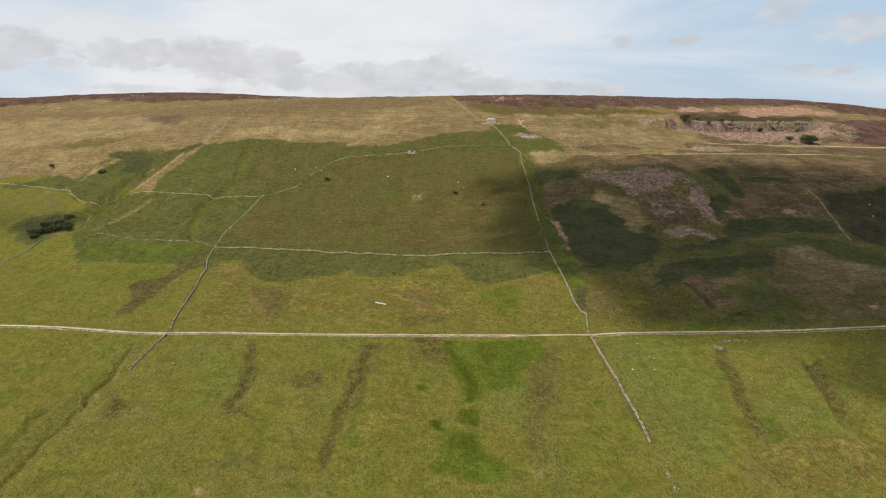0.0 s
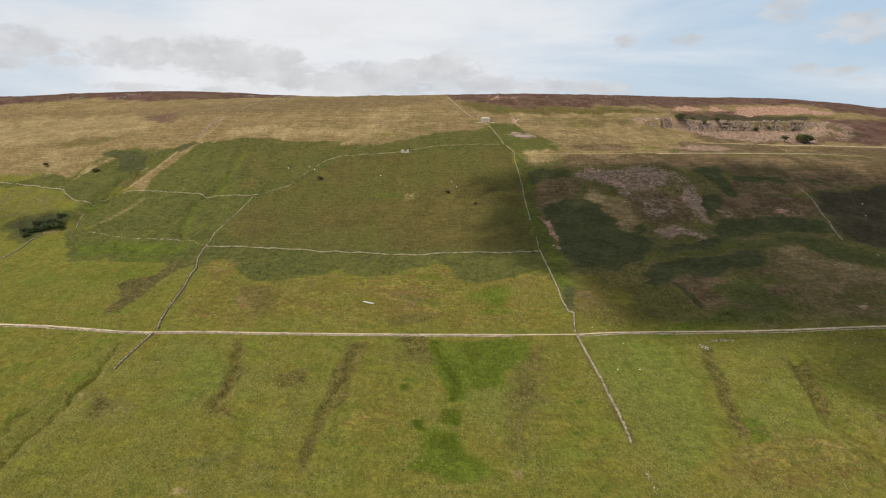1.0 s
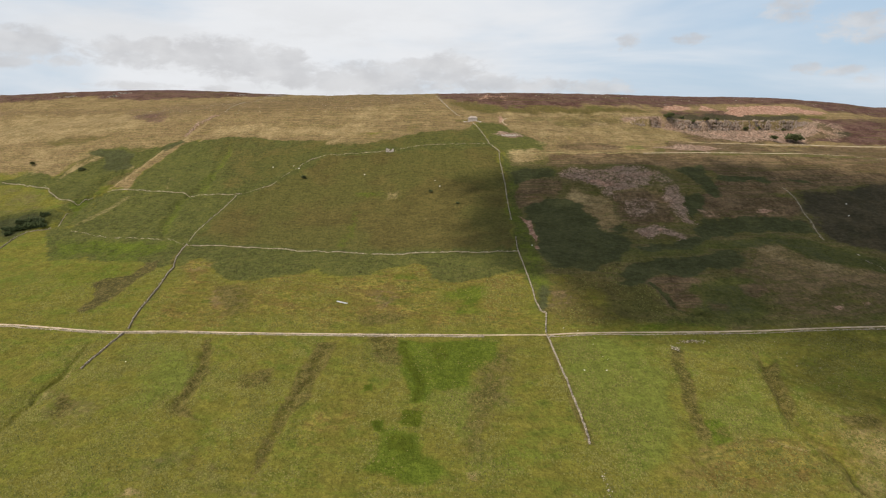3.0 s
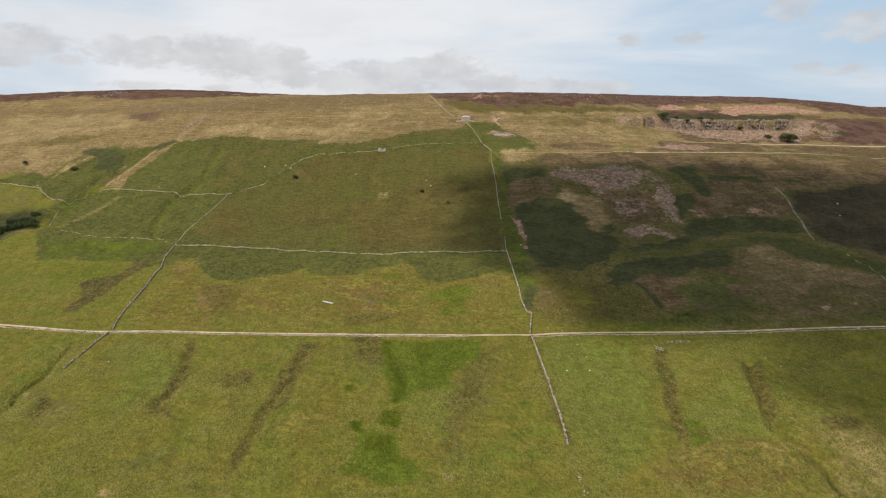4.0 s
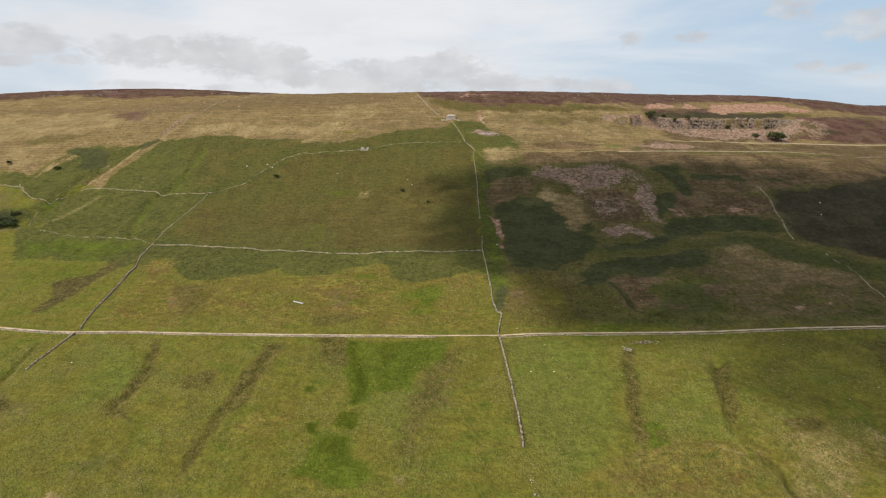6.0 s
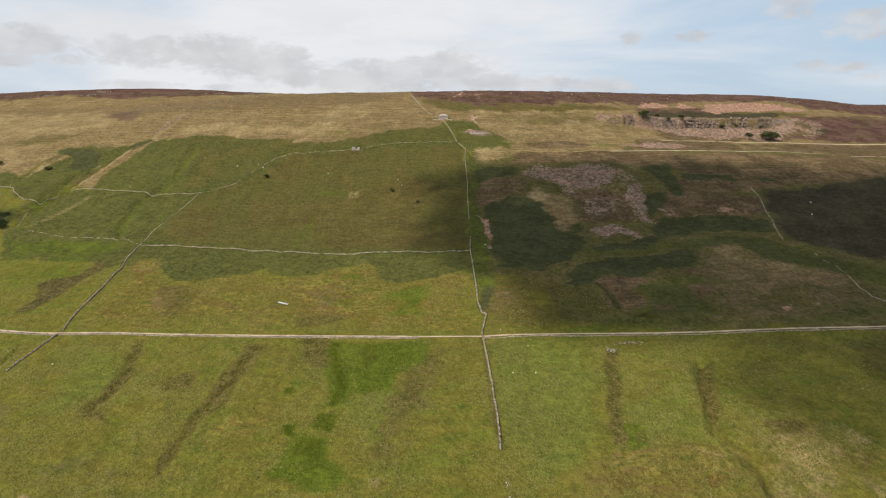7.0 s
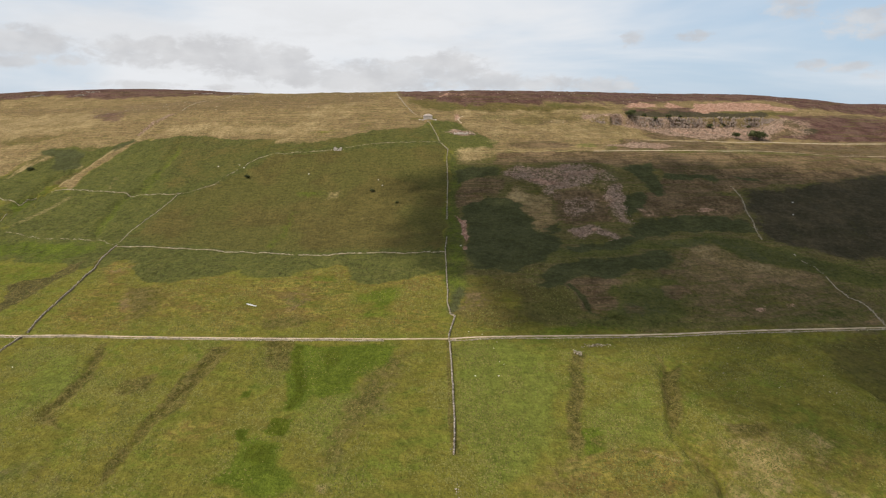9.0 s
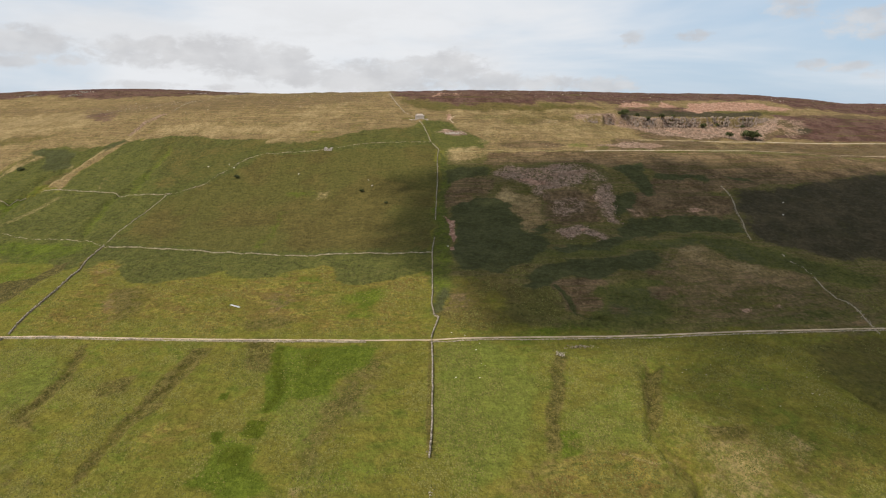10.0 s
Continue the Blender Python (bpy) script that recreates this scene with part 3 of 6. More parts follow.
def build_ground():
    gx = spaced((-2600, -900, 60), (-900, -480, 4), (-480, -215, 1.7), (-215, 300, 1.05), (300, 480, 1.7), (480, 900, 4), (900, 2601, 60))
    gy = spaced((-900, 180, 40), (180, 236, 6), (236, 430, 0.85), (430, 620, 1.2), (620, 860, 1.7), (860, 1060, 2.4), (1060, 1380, 4), (1380, 2601, 60))
    nx, ny = len(gx), len(gy)
    x, y = [a.ravel() for a in np.meshgrid(gx, gy)]
    z = np.concatenate([land(px, py) for px, py in zip(np.array_split(x, 20), np.array_split(y, 20))])
    shares = {}
    stray_x = 9.0 * ripple(x, y, 38.0, 20) + 6.0 * ripple(x, y, 17.0, 21) + 2.4 * ripple(x, y, 6.0, 22)
    stray_y = 11.0 * ripple(x, y, 43.0, 25) + 7.0 * ripple(x, y, 19.0, 23) + 3.0 * ripple(x, y, 6.5, 24)
    lobe_x = 2.6 * ripple(x, y, 11.0, 26) + 1.6 * ripple(x, y, 4.5, 27)
    lobe_y = 4.0 * ripple(x, y, 13.0, 28) + 2.2 * ripple(x, y, 5.0, 29)
    far = np.clip((y - 330) / 250, 0.15, 1.0)
    lobe_x, lobe_y = lobe_x * far, lobe_y * far
    for name, outlines in COVER.items():
        s = np.zeros(x.shape, np.float32)
        for outline, strength, soft in outlines:
            k = np.nonzero(near_box(x, y, outline, soft * 2.2 + 12))[0]
            if len(k):
                loose, lobed = min(1.0, soft / 9.0), min(1.0, max(soft - 0.8, 0.0) / 2.2)
                d = inside(x[k] + loose * stray_x[k] + lobed * lobe_x[k], y[k] + loose * stray_y[k] + lobed * lobe_y[k], outline)
                s[k] = np.maximum(s[k], strength * np.clip(0.5 + d / (2 * soft), 0, 1))
        shares[name] = s
    # growth stands up from the ground
    z += shares["bracken"] * (1 - np.minimum(1, shares["bent"])) * (0.3 + 0.26 * ripple(x, y, 4.2, 31) + 0.2 * ripple(x, y, 8.5, 36)) + shares["rush"] * 0.55 * ripple(x, y, 2.7, 32)
    z += shares["scree"] * (0.3 * ripple(x, y, 7.0, 33)) + shares["heather"] * 0.4 * ripple(x, y, 6.0, 35)
    mesh = bpy.data.meshes.new("ground")
    mesh.vertices.add(nx * ny)
    mesh.vertices.foreach_set("co", np.stack([x, y, z], 1).astype(np.float32).ravel())
    i = (np.arange(ny - 1)[:, None] * nx + np.arange(nx - 1)[None, :]).ravel()
    quads = np.stack([i, i + 1, i + nx + 1, i + nx], 1).astype(np.int32)
    mesh.loops.add(quads.size)
    mesh.loops.foreach_set("vertex_index", quads.ravel())
    mesh.polygons.add(len(quads))
    mesh.polygons.foreach_set("loop_start", np.arange(0, quads.size, 4, dtype=np.int32))
    mesh.polygons.foreach_set("use_smooth", np.ones(len(quads), bool))
    mesh.update(calc_edges=True)
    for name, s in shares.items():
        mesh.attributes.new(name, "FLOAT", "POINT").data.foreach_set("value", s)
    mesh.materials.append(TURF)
    return tagged(new("ground", mesh), "fellside of green pasture, bracken, bleached grass and heather", "hillside", kind="structure")


zone("rough", [(93, 760.5), (141.5, 778), (177.5, 783), (300, 813.5), (649, 969), (842, 1006.5), (738, 869.5), (500, 546), (338.5, 410), (319, 418.5), (258.5, 415.5), (185.5, 404.5), (162.5, 406.5), (134, 419), (126.5, 457), (113.5, 477.5), (96, 478), (94, 498.5), (94, 587), (92.5, 711.5)], 1, 6)
zone("rough", [(-408.5, 753.5), (-416.5, 775), (-428.5, 794), (-429.5, 810), (-427.5, 841), (-423.5, 881), (-390.5, 881.5), (-342, 869.5), (-297, 864.5), (-293, 856.5), (-317, 811.5), (-354.5, 769), (-360, 737.5), (-378, 726)], 0.9, 5)
zone("rough", [(-184.5, 528), (-181, 547), (-162.5, 547), (-140, 503), (-121.5, 491), (-103, 446.5), (-121, 434), (-146.5, 471)], 0.55, 5)
zone("rough", [(-46.5, 486), (-15, 494), (6.5, 479.5), (14, 436.5), (-1.5, 411), (-28.5, 407.5), (-44.5, 445.5)], 0.6, 5)
zone("heath", [(-141.5, 479), (-135.5, 489.5), (-116.5, 485.5), (-104.5, 451.5), (-115.5, 445), (-132.5, 452)], 0.38, 4)
zone("heath", [(-172.5, 523.5), (-161.5, 543.5), (-152, 525.5), (-159.5, 504.5)], 0.38, 4)
zone("heath", [(-27, 462.5), (-12.5, 473), (-3.5, 459.5), (-8.5, 438), (-21.5, 439)], 0.38, 4)
zone("heath", [(97, 450.5), (111, 457), (115, 442.5), (104.5, 431.5), (96.5, 435)], 0.38, 4)
zone("gold", [(-1, 522), (9, 522), (14.5, 491), (10.5, 481.5), (1, 495)], 1, 3)
zone("gold", [(50.5, 481), (68.5, 485.5), (83.5, 488), (84.5, 464.5), (65.5, 459), (50.5, 455.5)], 0.9, 4)
zone("rush", [(148.5, 295.5), (155.5, 297.5), (153.5, 287), (147, 284)], 0.5, 1.5)
zone("lush", [(-14, 503.5), (5, 500.5), (8, 485), (-10, 484.5)], 0.6, 3)
zone("dry", [(133, 277), (151.5, 290), (172.5, 286), (195, 282), (237, 284), (273.5, 290), (245.5, 250.5), (100.5, 243)], 0.42, 8)
zone("dry", [(189.5, 303.5), (214.5, 312), (232.5, 306), (243, 293.5), (219.5, 283), (197, 286.5)], 0.35, 6)
zone("rough", [(-569.5, 822.5), (-523, 813), (-470.5, 791.5), (-419.5, 767), (-390.5, 719), (-418.5, 709.5), (-446.5, 706.5), (-484, 691)], 0.42, 5)
zone("sward", [(91, 388), (119, 391), (142, 364), (132.5, 313.5), (125.5, 276.5), (105, 254.5), (92, 242.5), (93.5, 275)], 1, 10)
zone("sward", [(-162.5, 406), (-119, 400.5), (-106, 359), (-106.5, 320), (-135.5, 333.5), (-140.5, 367.5)], 0.8, 10)
zone("sward", [(-13, 373.5), (-4.5, 375.5), (-0.5, 353.5), (-7.5, 346.5)], 0.8, 8)
zone("sward", [(158, 326), (180, 334), (190, 310.5), (179, 290.5), (162, 291.5), (149.5, 299.5)], 0.7, 6)
zone("sward", [(21.5, 333), (38.5, 339.5), (50, 309.5), (40, 282), (22, 291.5), (15, 311)], 0.8, 8)
zone("dry", [(-291.5, 831.5), (-259, 845.5), (-142, 799.5), (-49.5, 782.5), (0, 803.5), (62, 842.5), (62.5, 880), (-2.5, 848), (-54, 822), (-165.5, 843), (-272.5, 884.5)], 1, 4)
zone("pale", [(267.5, 538), (287.5, 544), (300.5, 531.5), (325.5, 521), (348.5, 516), (333, 502.5), (303, 510), (279.5, 515)], 0.5, 4)
zone("dry", [(178, 651.5), (222, 648), (227, 637), (205.5, 573.5), (181.5, 580.5), (178, 623)], 0.7, 5)
zone("soil", [(164.5, 700), (195.5, 687.5), (200.5, 658), (178, 651.5), (164.5, 667)], 0.45, 4)
zone("pale", [(-306, 724), (-318.5, 692.5), (-333.5, 659.5), (-334, 655), (-327.5, 655.5), (-312, 685), (-300, 718.5)], 0.4, 1)
zone("pale", [(-245.5, 727.5), (-275.5, 760), (-276, 755), (-269, 728.5), (-265, 727.5), (-269.5, 749.5)], 0.35, 1)
zone("lush", [(-230.5, 840.5), (-225.5, 837), (-219, 783), (-218.5, 743.5), (-220, 714), (-234.5, 693), (-233.5, 659), (-230.5, 637.5), (-224.5, 616), (-231, 619), (-239, 645.5), (-242.5, 667.5), (-244, 700), (-229.5, 724), (-227, 750.5), (-228.5, 796)], 0.4, 2.5)
zone("lush", [(-373, 733.5), (-361, 751.5), (-355.5, 767.5), (-350, 754), (-349.5, 711.5), (-342.5, 683.5), (-345, 675)], 0.5, 3)
zone("bracken", [(-331.5, 690.5), (-361, 761), (-341.5, 751), (-317, 741), (-322, 717.5), (-319, 682)], 0.9, 3)
zone("rough", [(-185, 350), (-167, 342.5), (-140.5, 321.5), (-133, 298), (-151, 297.5), (-183, 326)], 0.4, 7)
zone("rough", [(-110, 274.5), (-88.5, 279.5), (-58.5, 265), (-46, 248), (-92.5, 249)], 0.4, 7)
zone("rough", [(41, 352.5), (59.5, 372.5), (65, 351.5), (57.5, 310.5), (49.5, 275), (43, 257.5), (35.5, 274.5), (39, 310)], 0.45, 6)
zone("gold", [(-40, 329.5), (-18.5, 335), (-4.5, 302), (-12.5, 276), (-30, 280)], 0.5, 6)
zone("gold", [(-84.5, 334.5), (-61.5, 325), (-57, 294.5), (-69, 287)], 0.4, 8)
zone("bent", [(158, 894.5), (198.5, 915.5), (265, 935), (260.5, 913), (199.5, 877), (163.5, 872.5)], 0.7, 4)
zone("heath", [(203.5, 901.5), (235, 914), (240, 895.5), (191, 869)], 0.6, 4)
zone("bent", [(124, 900), (191.5, 919.5), (190, 909), (126.5, 886)], 0.6, 3)
zone("bent", [(245, 892.5), (296.5, 924.5), (318, 910), (291, 852), (266.5, 862)], 0.5, 3)
zone("dry", [(-350, 764.5), (-335, 812), (-314, 836), (-296.5, 862.5), (-282.5, 915), (-270, 937), (-257, 897.5), (-276.5, 866), (-294.5, 849.5), (-303, 828.5), (-309.5, 808.5), (-316.5, 791), (-318, 765), (-311, 738.5)], 1, 2)
zone("bracken", [(-331, 729.5), (-317.5, 735), (-311, 738.5), (-318, 762.5), (-316.5, 788), (-309.5, 806), (-302.5, 824), (-297, 848.5), (-285, 861.5), (-264, 860.5), (-239, 858.5), (-193, 842.5), (-146.5, 820), (-103.5, 800), (-76.5, 794.5), (-51, 797), (-26.5, 808.5), (-1.5, 823), (25, 832), (51.5, 836.5), (62, 861), (72.5, 809), (82.5, 770), (82.5, 713.5), (83, 640), (83, 576), (84, 525.5), (84.5, 487.5), (78.5, 496.5), (68.5, 488), (58.5, 481.5), (46.5, 481.5), (38, 473), (24.5, 477.5), (15.5, 493), (10.5, 514), (3, 521), (-18, 518), (-29, 502.5), (-49.5, 501), (-63, 506), (-72, 518), (-80.5, 509.5), (-87.5, 502.5), (-99.5, 500.5), (-114.5, 495.5), (-133, 501), (-149, 515.5), (-157, 532), (-171.5, 556.5), (-181, 547), (-182, 534.5), (-191, 540.5), (-201, 531), (-220, 557), (-230.5, 559), (-253.5, 563), (-282, 576), (-311.5, 581), (-330.5, 610.5), (-355, 650.5), (-356, 666), (-334, 656), (-334.5, 690)], 1, 3)
zone("bracken", [(-408.5, 753.5), (-416.5, 775), (-428.5, 794), (-429.5, 810), (-421.5, 830.5), (-404, 837), (-391.5, 842), (-418, 870), (-410, 877), (-387, 874), (-353, 854), (-338.5, 860.5), (-320.5, 869.5), (-305, 876), (-299, 858.5), (-315.5, 839), (-330, 827.5), (-342.5, 809.5), (-353.5, 791), (-357.5, 767), (-361.5, 760), (-361, 739), (-379, 728.5)], 1, 3)
zone("bracken", [(-526, 821), (-512, 823.5), (-484.5, 820.5), (-477.5, 832), (-460, 831), (-425, 806), (-418.5, 779), (-425.5, 777.5), (-454.5, 793), (-505.5, 810)], 1, 3)
zone("bracken", [(-431, 675), (-437.5, 711.5), (-418, 713.5), (-398.5, 716), (-378, 711), (-361.5, 707.5), (-360, 686.5), (-367.5, 678), (-373.5, 666.5), (-375, 656), (-381, 641), (-382.5, 633), (-411, 651.5)], 0.9, 4)
zone("bracken", [(-350, 754), (-323.5, 658.5), (-356, 666), (-361, 700.5), (-374.5, 711.5), (-373, 733.5), (-361, 751.5)], 0.9, 3)
zone("bracken", [(62, 864), (80, 873), (98.5, 860.5), (106, 844.5), (138, 795), (142.5, 785.5), (134.5, 765.5), (116, 765.5), (93.5, 746), (87, 758), (75.5, 788.5)], 0.85, 4)
zone("bracken", [(86, 753.5), (92.5, 748), (97.5, 713), (97, 649), (97, 561.5), (98, 515), (99, 470), (92, 431), (87.5, 435), (85.5, 455), (83, 500.5), (85, 590.5)], 1, 3)
zone("bracken", [(247.5, 545), (280, 559.5), (318, 561.5), (334, 557), (363, 542), (386.5, 531), (420, 520.5), (399, 501), (371.5, 505.5), (363, 511.5), (342, 519.5), (326.5, 523), (309, 523.5), (301, 534.5), (291.5, 543), (274.5, 545.5), (251.5, 531.5), (229, 529), (228, 540)], 1, 4)
zone("bracken", [(205, 467.5), (219, 479), (236.5, 479), (246.5, 473), (242.5, 453.5), (237, 435), (227.5, 420.5), (202, 412.5), (186.5, 408), (170.5, 411.5), (182.5, 429), (193.5, 436)], 0.9, 4)
zone("bracken", [(314.5, 444), (338.5, 456), (347, 451), (333.5, 432.5), (300.5, 429)], 1, 3)
zone("bracken", [(191, 461), (198.5, 464.5), (203, 457.5), (197, 450.5), (190, 451.5)], 0.9, 3)
zone("bracken", [(91, 723), (135, 713), (144.5, 698), (134.5, 684.5), (102.5, 687.5), (93, 676)], 0.8, 4)
zone("bracken", [(141, 595), (149.5, 573), (164.5, 565.5), (175, 531), (193, 525.5), (219, 539), (239.5, 547.5), (238, 530.5), (211, 512), (189.5, 511), (167.5, 506), (149.5, 500), (132.5, 494.5)], 0.7, 5)
zone("bracken", [(352, 695), (382.5, 695), (408, 689), (375, 666), (346.5, 675)], 0.8, 4)
zone("bent", [(-197, 613), (-182.5, 696), (-139, 730.5), (-106.5, 766.5), (-36, 769.5), (75, 782), (86, 760), (83.5, 616.5), (82.5, 539), (-41, 555), (-100.5, 572), (-180, 594.5)], 1, 6)
zone("bent", [(-263, 857), (-201, 845), (-132.5, 812), (-51.5, 798.5), (-15, 819), (60, 859.5), (75.5, 788.5), (-17.5, 777), (-108.5, 773), (-146.5, 738), (-180.5, 710), (-206, 716.5)], 0.5, 8)
zone("bent", [(-526, 960), (-431.5, 921), (-373, 916), (-443, 898.5), (-498, 903.5)], 0.6, 8)
zone("bent", [(21, 981), (89.5, 945), (204, 953), (285, 976), (323.5, 975), (199.5, 921.5), (74, 910.5), (44.5, 914)], 0.8, 8)
zone("bent", [(468, 1024), (559, 1060), (612.5, 1080), (578.5, 1045.5), (480, 1013)], 0.9, 4)
zone("bent", [(-804.5, 1140), (-619, 1124.5), (-538.5, 959.5), (-715, 1017.5)], 0.5, 8)
zone("bent", [(298.5, 402.5), (335, 415.5), (442.5, 432), (345, 306), (306, 330.5), (297.5, 349), (295.5, 377)], 0.7, 4)
zone("bent", [(96, 478), (114, 481), (135.5, 489), (147, 465.5), (165, 461), (168, 434.5), (173, 419.5), (132, 408), (94.5, 408), (92.5, 429)], 0.6, 6)
zone("heath", [(-857, 1217), (-501.5, 1168.5), (-248.5, 1174), (3.5, 1007), (10.5, 949.5), (-95.5, 917.5), (-186, 924.5), (-334.5, 960.5), (-412.5, 977.5), (-492.5, 1130.5), (-836, 1187)], 0.5, 16)
zone("heath", [(149.5, 787.5), (205.5, 801), (221, 780.5), (211.5, 764), (165, 761)], 0.9, 5)
zone("heath", [(137, 749), (172.5, 751.5), (283, 756.5), (320.5, 759.5), (422.5, 768.5), (556, 816), (699, 893), (618.5, 781), (494.5, 714.5), (442.5, 690.5), (407, 687.5), (370.5, 667.5), (333, 655.5), (281, 643), (280.5, 665.5), (292, 676.5), (344.5, 684), (344, 696), (297.5, 693), (282, 714.5), (256.5, 697), (240.5, 711), (201.5, 715), (158.5, 717.5), (140.5, 712), (132, 723)], 1, 4)
zone("heath", [(92.5, 655.5), (99, 683), (108.5, 690), (131, 679.5), (139, 675.5), (139.5, 658.5), (127.5, 648.5), (117, 646.5), (116, 631.5), (105.5, 633.5), (95, 630.5)], 1, 2.5)
zone("heath", [(264, 643.5), (316.5, 654.5), (353.5, 647), (349.5, 619.5), (332, 602), (296, 601.5), (252, 598.5), (252.5, 619)], 1, 4)
zone("heath", [(180, 635), (208, 643.5), (226, 633), (225, 601), (224, 578.5), (202, 578), (183, 577.5), (177, 587.5)], 0.9, 4)
zone("heath", [(163, 465.5), (172, 473.5), (194, 482), (201, 472.5), (205, 467.5), (192, 461.5), (188, 454), (195.5, 448.5), (191.5, 434.5), (180, 431.5), (172, 429), (170, 440), (171, 459.5)], 1, 3)
zone("heath", [(230, 466.5), (245, 470), (250.5, 462), (236, 451.5), (229, 456)], 0.9, 3)
zone("heath", [(234, 494.5), (247.5, 499.5), (249, 491), (235.5, 482)], 0.9, 3)
zone("heath", [(199.5, 439), (210, 441.5), (209.5, 431.5), (197.5, 429)], 0.9, 3)
zone("heath", [(254.5, 527.5), (268, 542.5), (288.5, 546.5), (301.5, 533.5), (326.5, 523), (351, 520.5), (362.5, 507), (366, 492), (377, 468), (362, 434.5), (327.5, 433), (300.5, 435.5), (265.5, 430.5), (238, 425), (249, 458), (240.5, 468), (247.5, 492.5)], 0.42, 4)
zone("heath", [(277.5, 803), (403.5, 877), (534, 923), (821.5, 978), (793.5, 942.5), (480, 819.5), (390, 781), (264.5, 759)], 1.2, 4)
zone("heath", [(329.5, 923.5), (476.5, 983), (619, 1042.5), (588.5, 955), (448.5, 914), (329, 842.5)], 1, 6)
zone("heath", [(614, 1036), (694, 1109), (990, 1157), (874, 1000.5), (578, 945.5)], 1, 6)
zone("heath", [(186.5, 628), (200, 631), (212, 618.5), (205.5, 601.5), (189, 593.5), (179.5, 601)], 0.8, 4)
zone("dry", [(266, 535), (288, 545.5), (301, 532.5), (326, 522), (350, 518), (361.5, 505), (348.5, 486), (327.5, 492), (295, 493.5), (262.5, 475), (253.5, 491.5)], 0.7, 4)
zone("dry", [(136.5, 637), (140, 650.5), (150.5, 663), (156.5, 648.5), (169.5, 640.5), (176.5, 630), (175.5, 611), (177, 587.5), (170, 569.5), (156, 557), (155, 576.5), (156.5, 600.5), (149, 614.5)], 0.9, 3)
zone("gold", [(92, 476.5), (110, 481.5), (118, 467), (124, 442.5), (131, 419.5), (121.5, 405.5), (92.5, 406), (92.5, 427.5)], 0.7, 4)
zone("pale", [(139, 645), (150.5, 661), (155, 645.5), (169.5, 639.5), (173.5, 628), (161.5, 615.5), (152.5, 623), (146.5, 633.5)], 0.8, 2.5)
zone("pale", [(-112.5, 801.5), (-98, 823), (-86, 857), (-61, 897.5), (-58, 889.5), (-80, 846.5), (-93, 817), (-107, 796.5)], 0.8, 2)
zone("pale", [(-90.5, 821.5), (-76.5, 839.5), (-59.5, 868.5), (-34.5, 898.5), (-31, 892.5), (-55, 860), (-74, 831), (-86, 814.5)], 0.6, 2)
zone("pale", [(94, 902.5), (155, 919.5), (232.5, 941), (314.5, 961), (312, 952.5), (231, 934), (154, 911.5), (102, 896)], 0.9, 3)
zone("pale", [(180, 866), (212, 869), (238.5, 862), (258, 842), (290, 824), (283, 812), (246.5, 823), (228.5, 847), (203, 856)], 0.9, 3)
zone("pale", [(317, 836), (395.5, 892), (497.5, 924.5), (493.5, 916), (389, 874), (312.5, 811.5)], 0.8, 3)
zone("pale", [(-426.5, 843.5), (-399.5, 855.5), (-391, 846.5), (-409.5, 833.5), (-419, 808), (-422, 796.5)], 0.7, 2)
zone("pale", [(396, 856.5), (483, 894), (483, 865), (392.5, 785)], 0.6, 3)
zone("lush", [(223, 784), (241.5, 800.5), (255, 786.5), (249, 772.5), (227.5, 767.5)], 0.4, 3)
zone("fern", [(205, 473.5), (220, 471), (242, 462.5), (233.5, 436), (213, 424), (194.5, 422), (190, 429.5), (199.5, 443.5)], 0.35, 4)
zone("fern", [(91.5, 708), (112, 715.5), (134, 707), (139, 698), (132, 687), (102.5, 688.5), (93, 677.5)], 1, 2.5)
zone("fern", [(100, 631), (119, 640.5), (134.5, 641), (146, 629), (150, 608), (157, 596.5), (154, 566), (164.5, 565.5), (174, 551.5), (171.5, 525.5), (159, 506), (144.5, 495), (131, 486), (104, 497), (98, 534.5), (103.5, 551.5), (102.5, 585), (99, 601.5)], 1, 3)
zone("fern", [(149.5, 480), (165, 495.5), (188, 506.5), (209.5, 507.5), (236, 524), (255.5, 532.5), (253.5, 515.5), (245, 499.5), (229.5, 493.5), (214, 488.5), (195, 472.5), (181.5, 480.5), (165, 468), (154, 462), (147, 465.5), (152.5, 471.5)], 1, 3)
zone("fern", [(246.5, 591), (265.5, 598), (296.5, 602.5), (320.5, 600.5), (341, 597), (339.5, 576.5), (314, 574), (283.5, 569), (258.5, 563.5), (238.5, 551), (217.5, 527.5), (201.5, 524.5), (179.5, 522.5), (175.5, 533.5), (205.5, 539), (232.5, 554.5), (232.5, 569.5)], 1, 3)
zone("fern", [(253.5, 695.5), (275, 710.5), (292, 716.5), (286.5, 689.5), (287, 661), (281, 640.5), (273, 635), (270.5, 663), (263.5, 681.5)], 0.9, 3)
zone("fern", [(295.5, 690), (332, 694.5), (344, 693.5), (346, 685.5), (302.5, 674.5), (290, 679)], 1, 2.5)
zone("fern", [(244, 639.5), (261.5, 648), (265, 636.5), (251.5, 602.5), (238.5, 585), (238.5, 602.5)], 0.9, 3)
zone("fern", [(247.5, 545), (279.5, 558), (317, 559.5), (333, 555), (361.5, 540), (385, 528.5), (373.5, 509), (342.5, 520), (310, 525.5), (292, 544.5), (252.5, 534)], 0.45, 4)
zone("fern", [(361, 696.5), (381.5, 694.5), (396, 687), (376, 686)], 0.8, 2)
# dark fronds here also carry the soft cloud shade round the copse
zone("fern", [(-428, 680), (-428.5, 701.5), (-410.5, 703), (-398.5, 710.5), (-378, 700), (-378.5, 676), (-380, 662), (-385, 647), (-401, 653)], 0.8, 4)
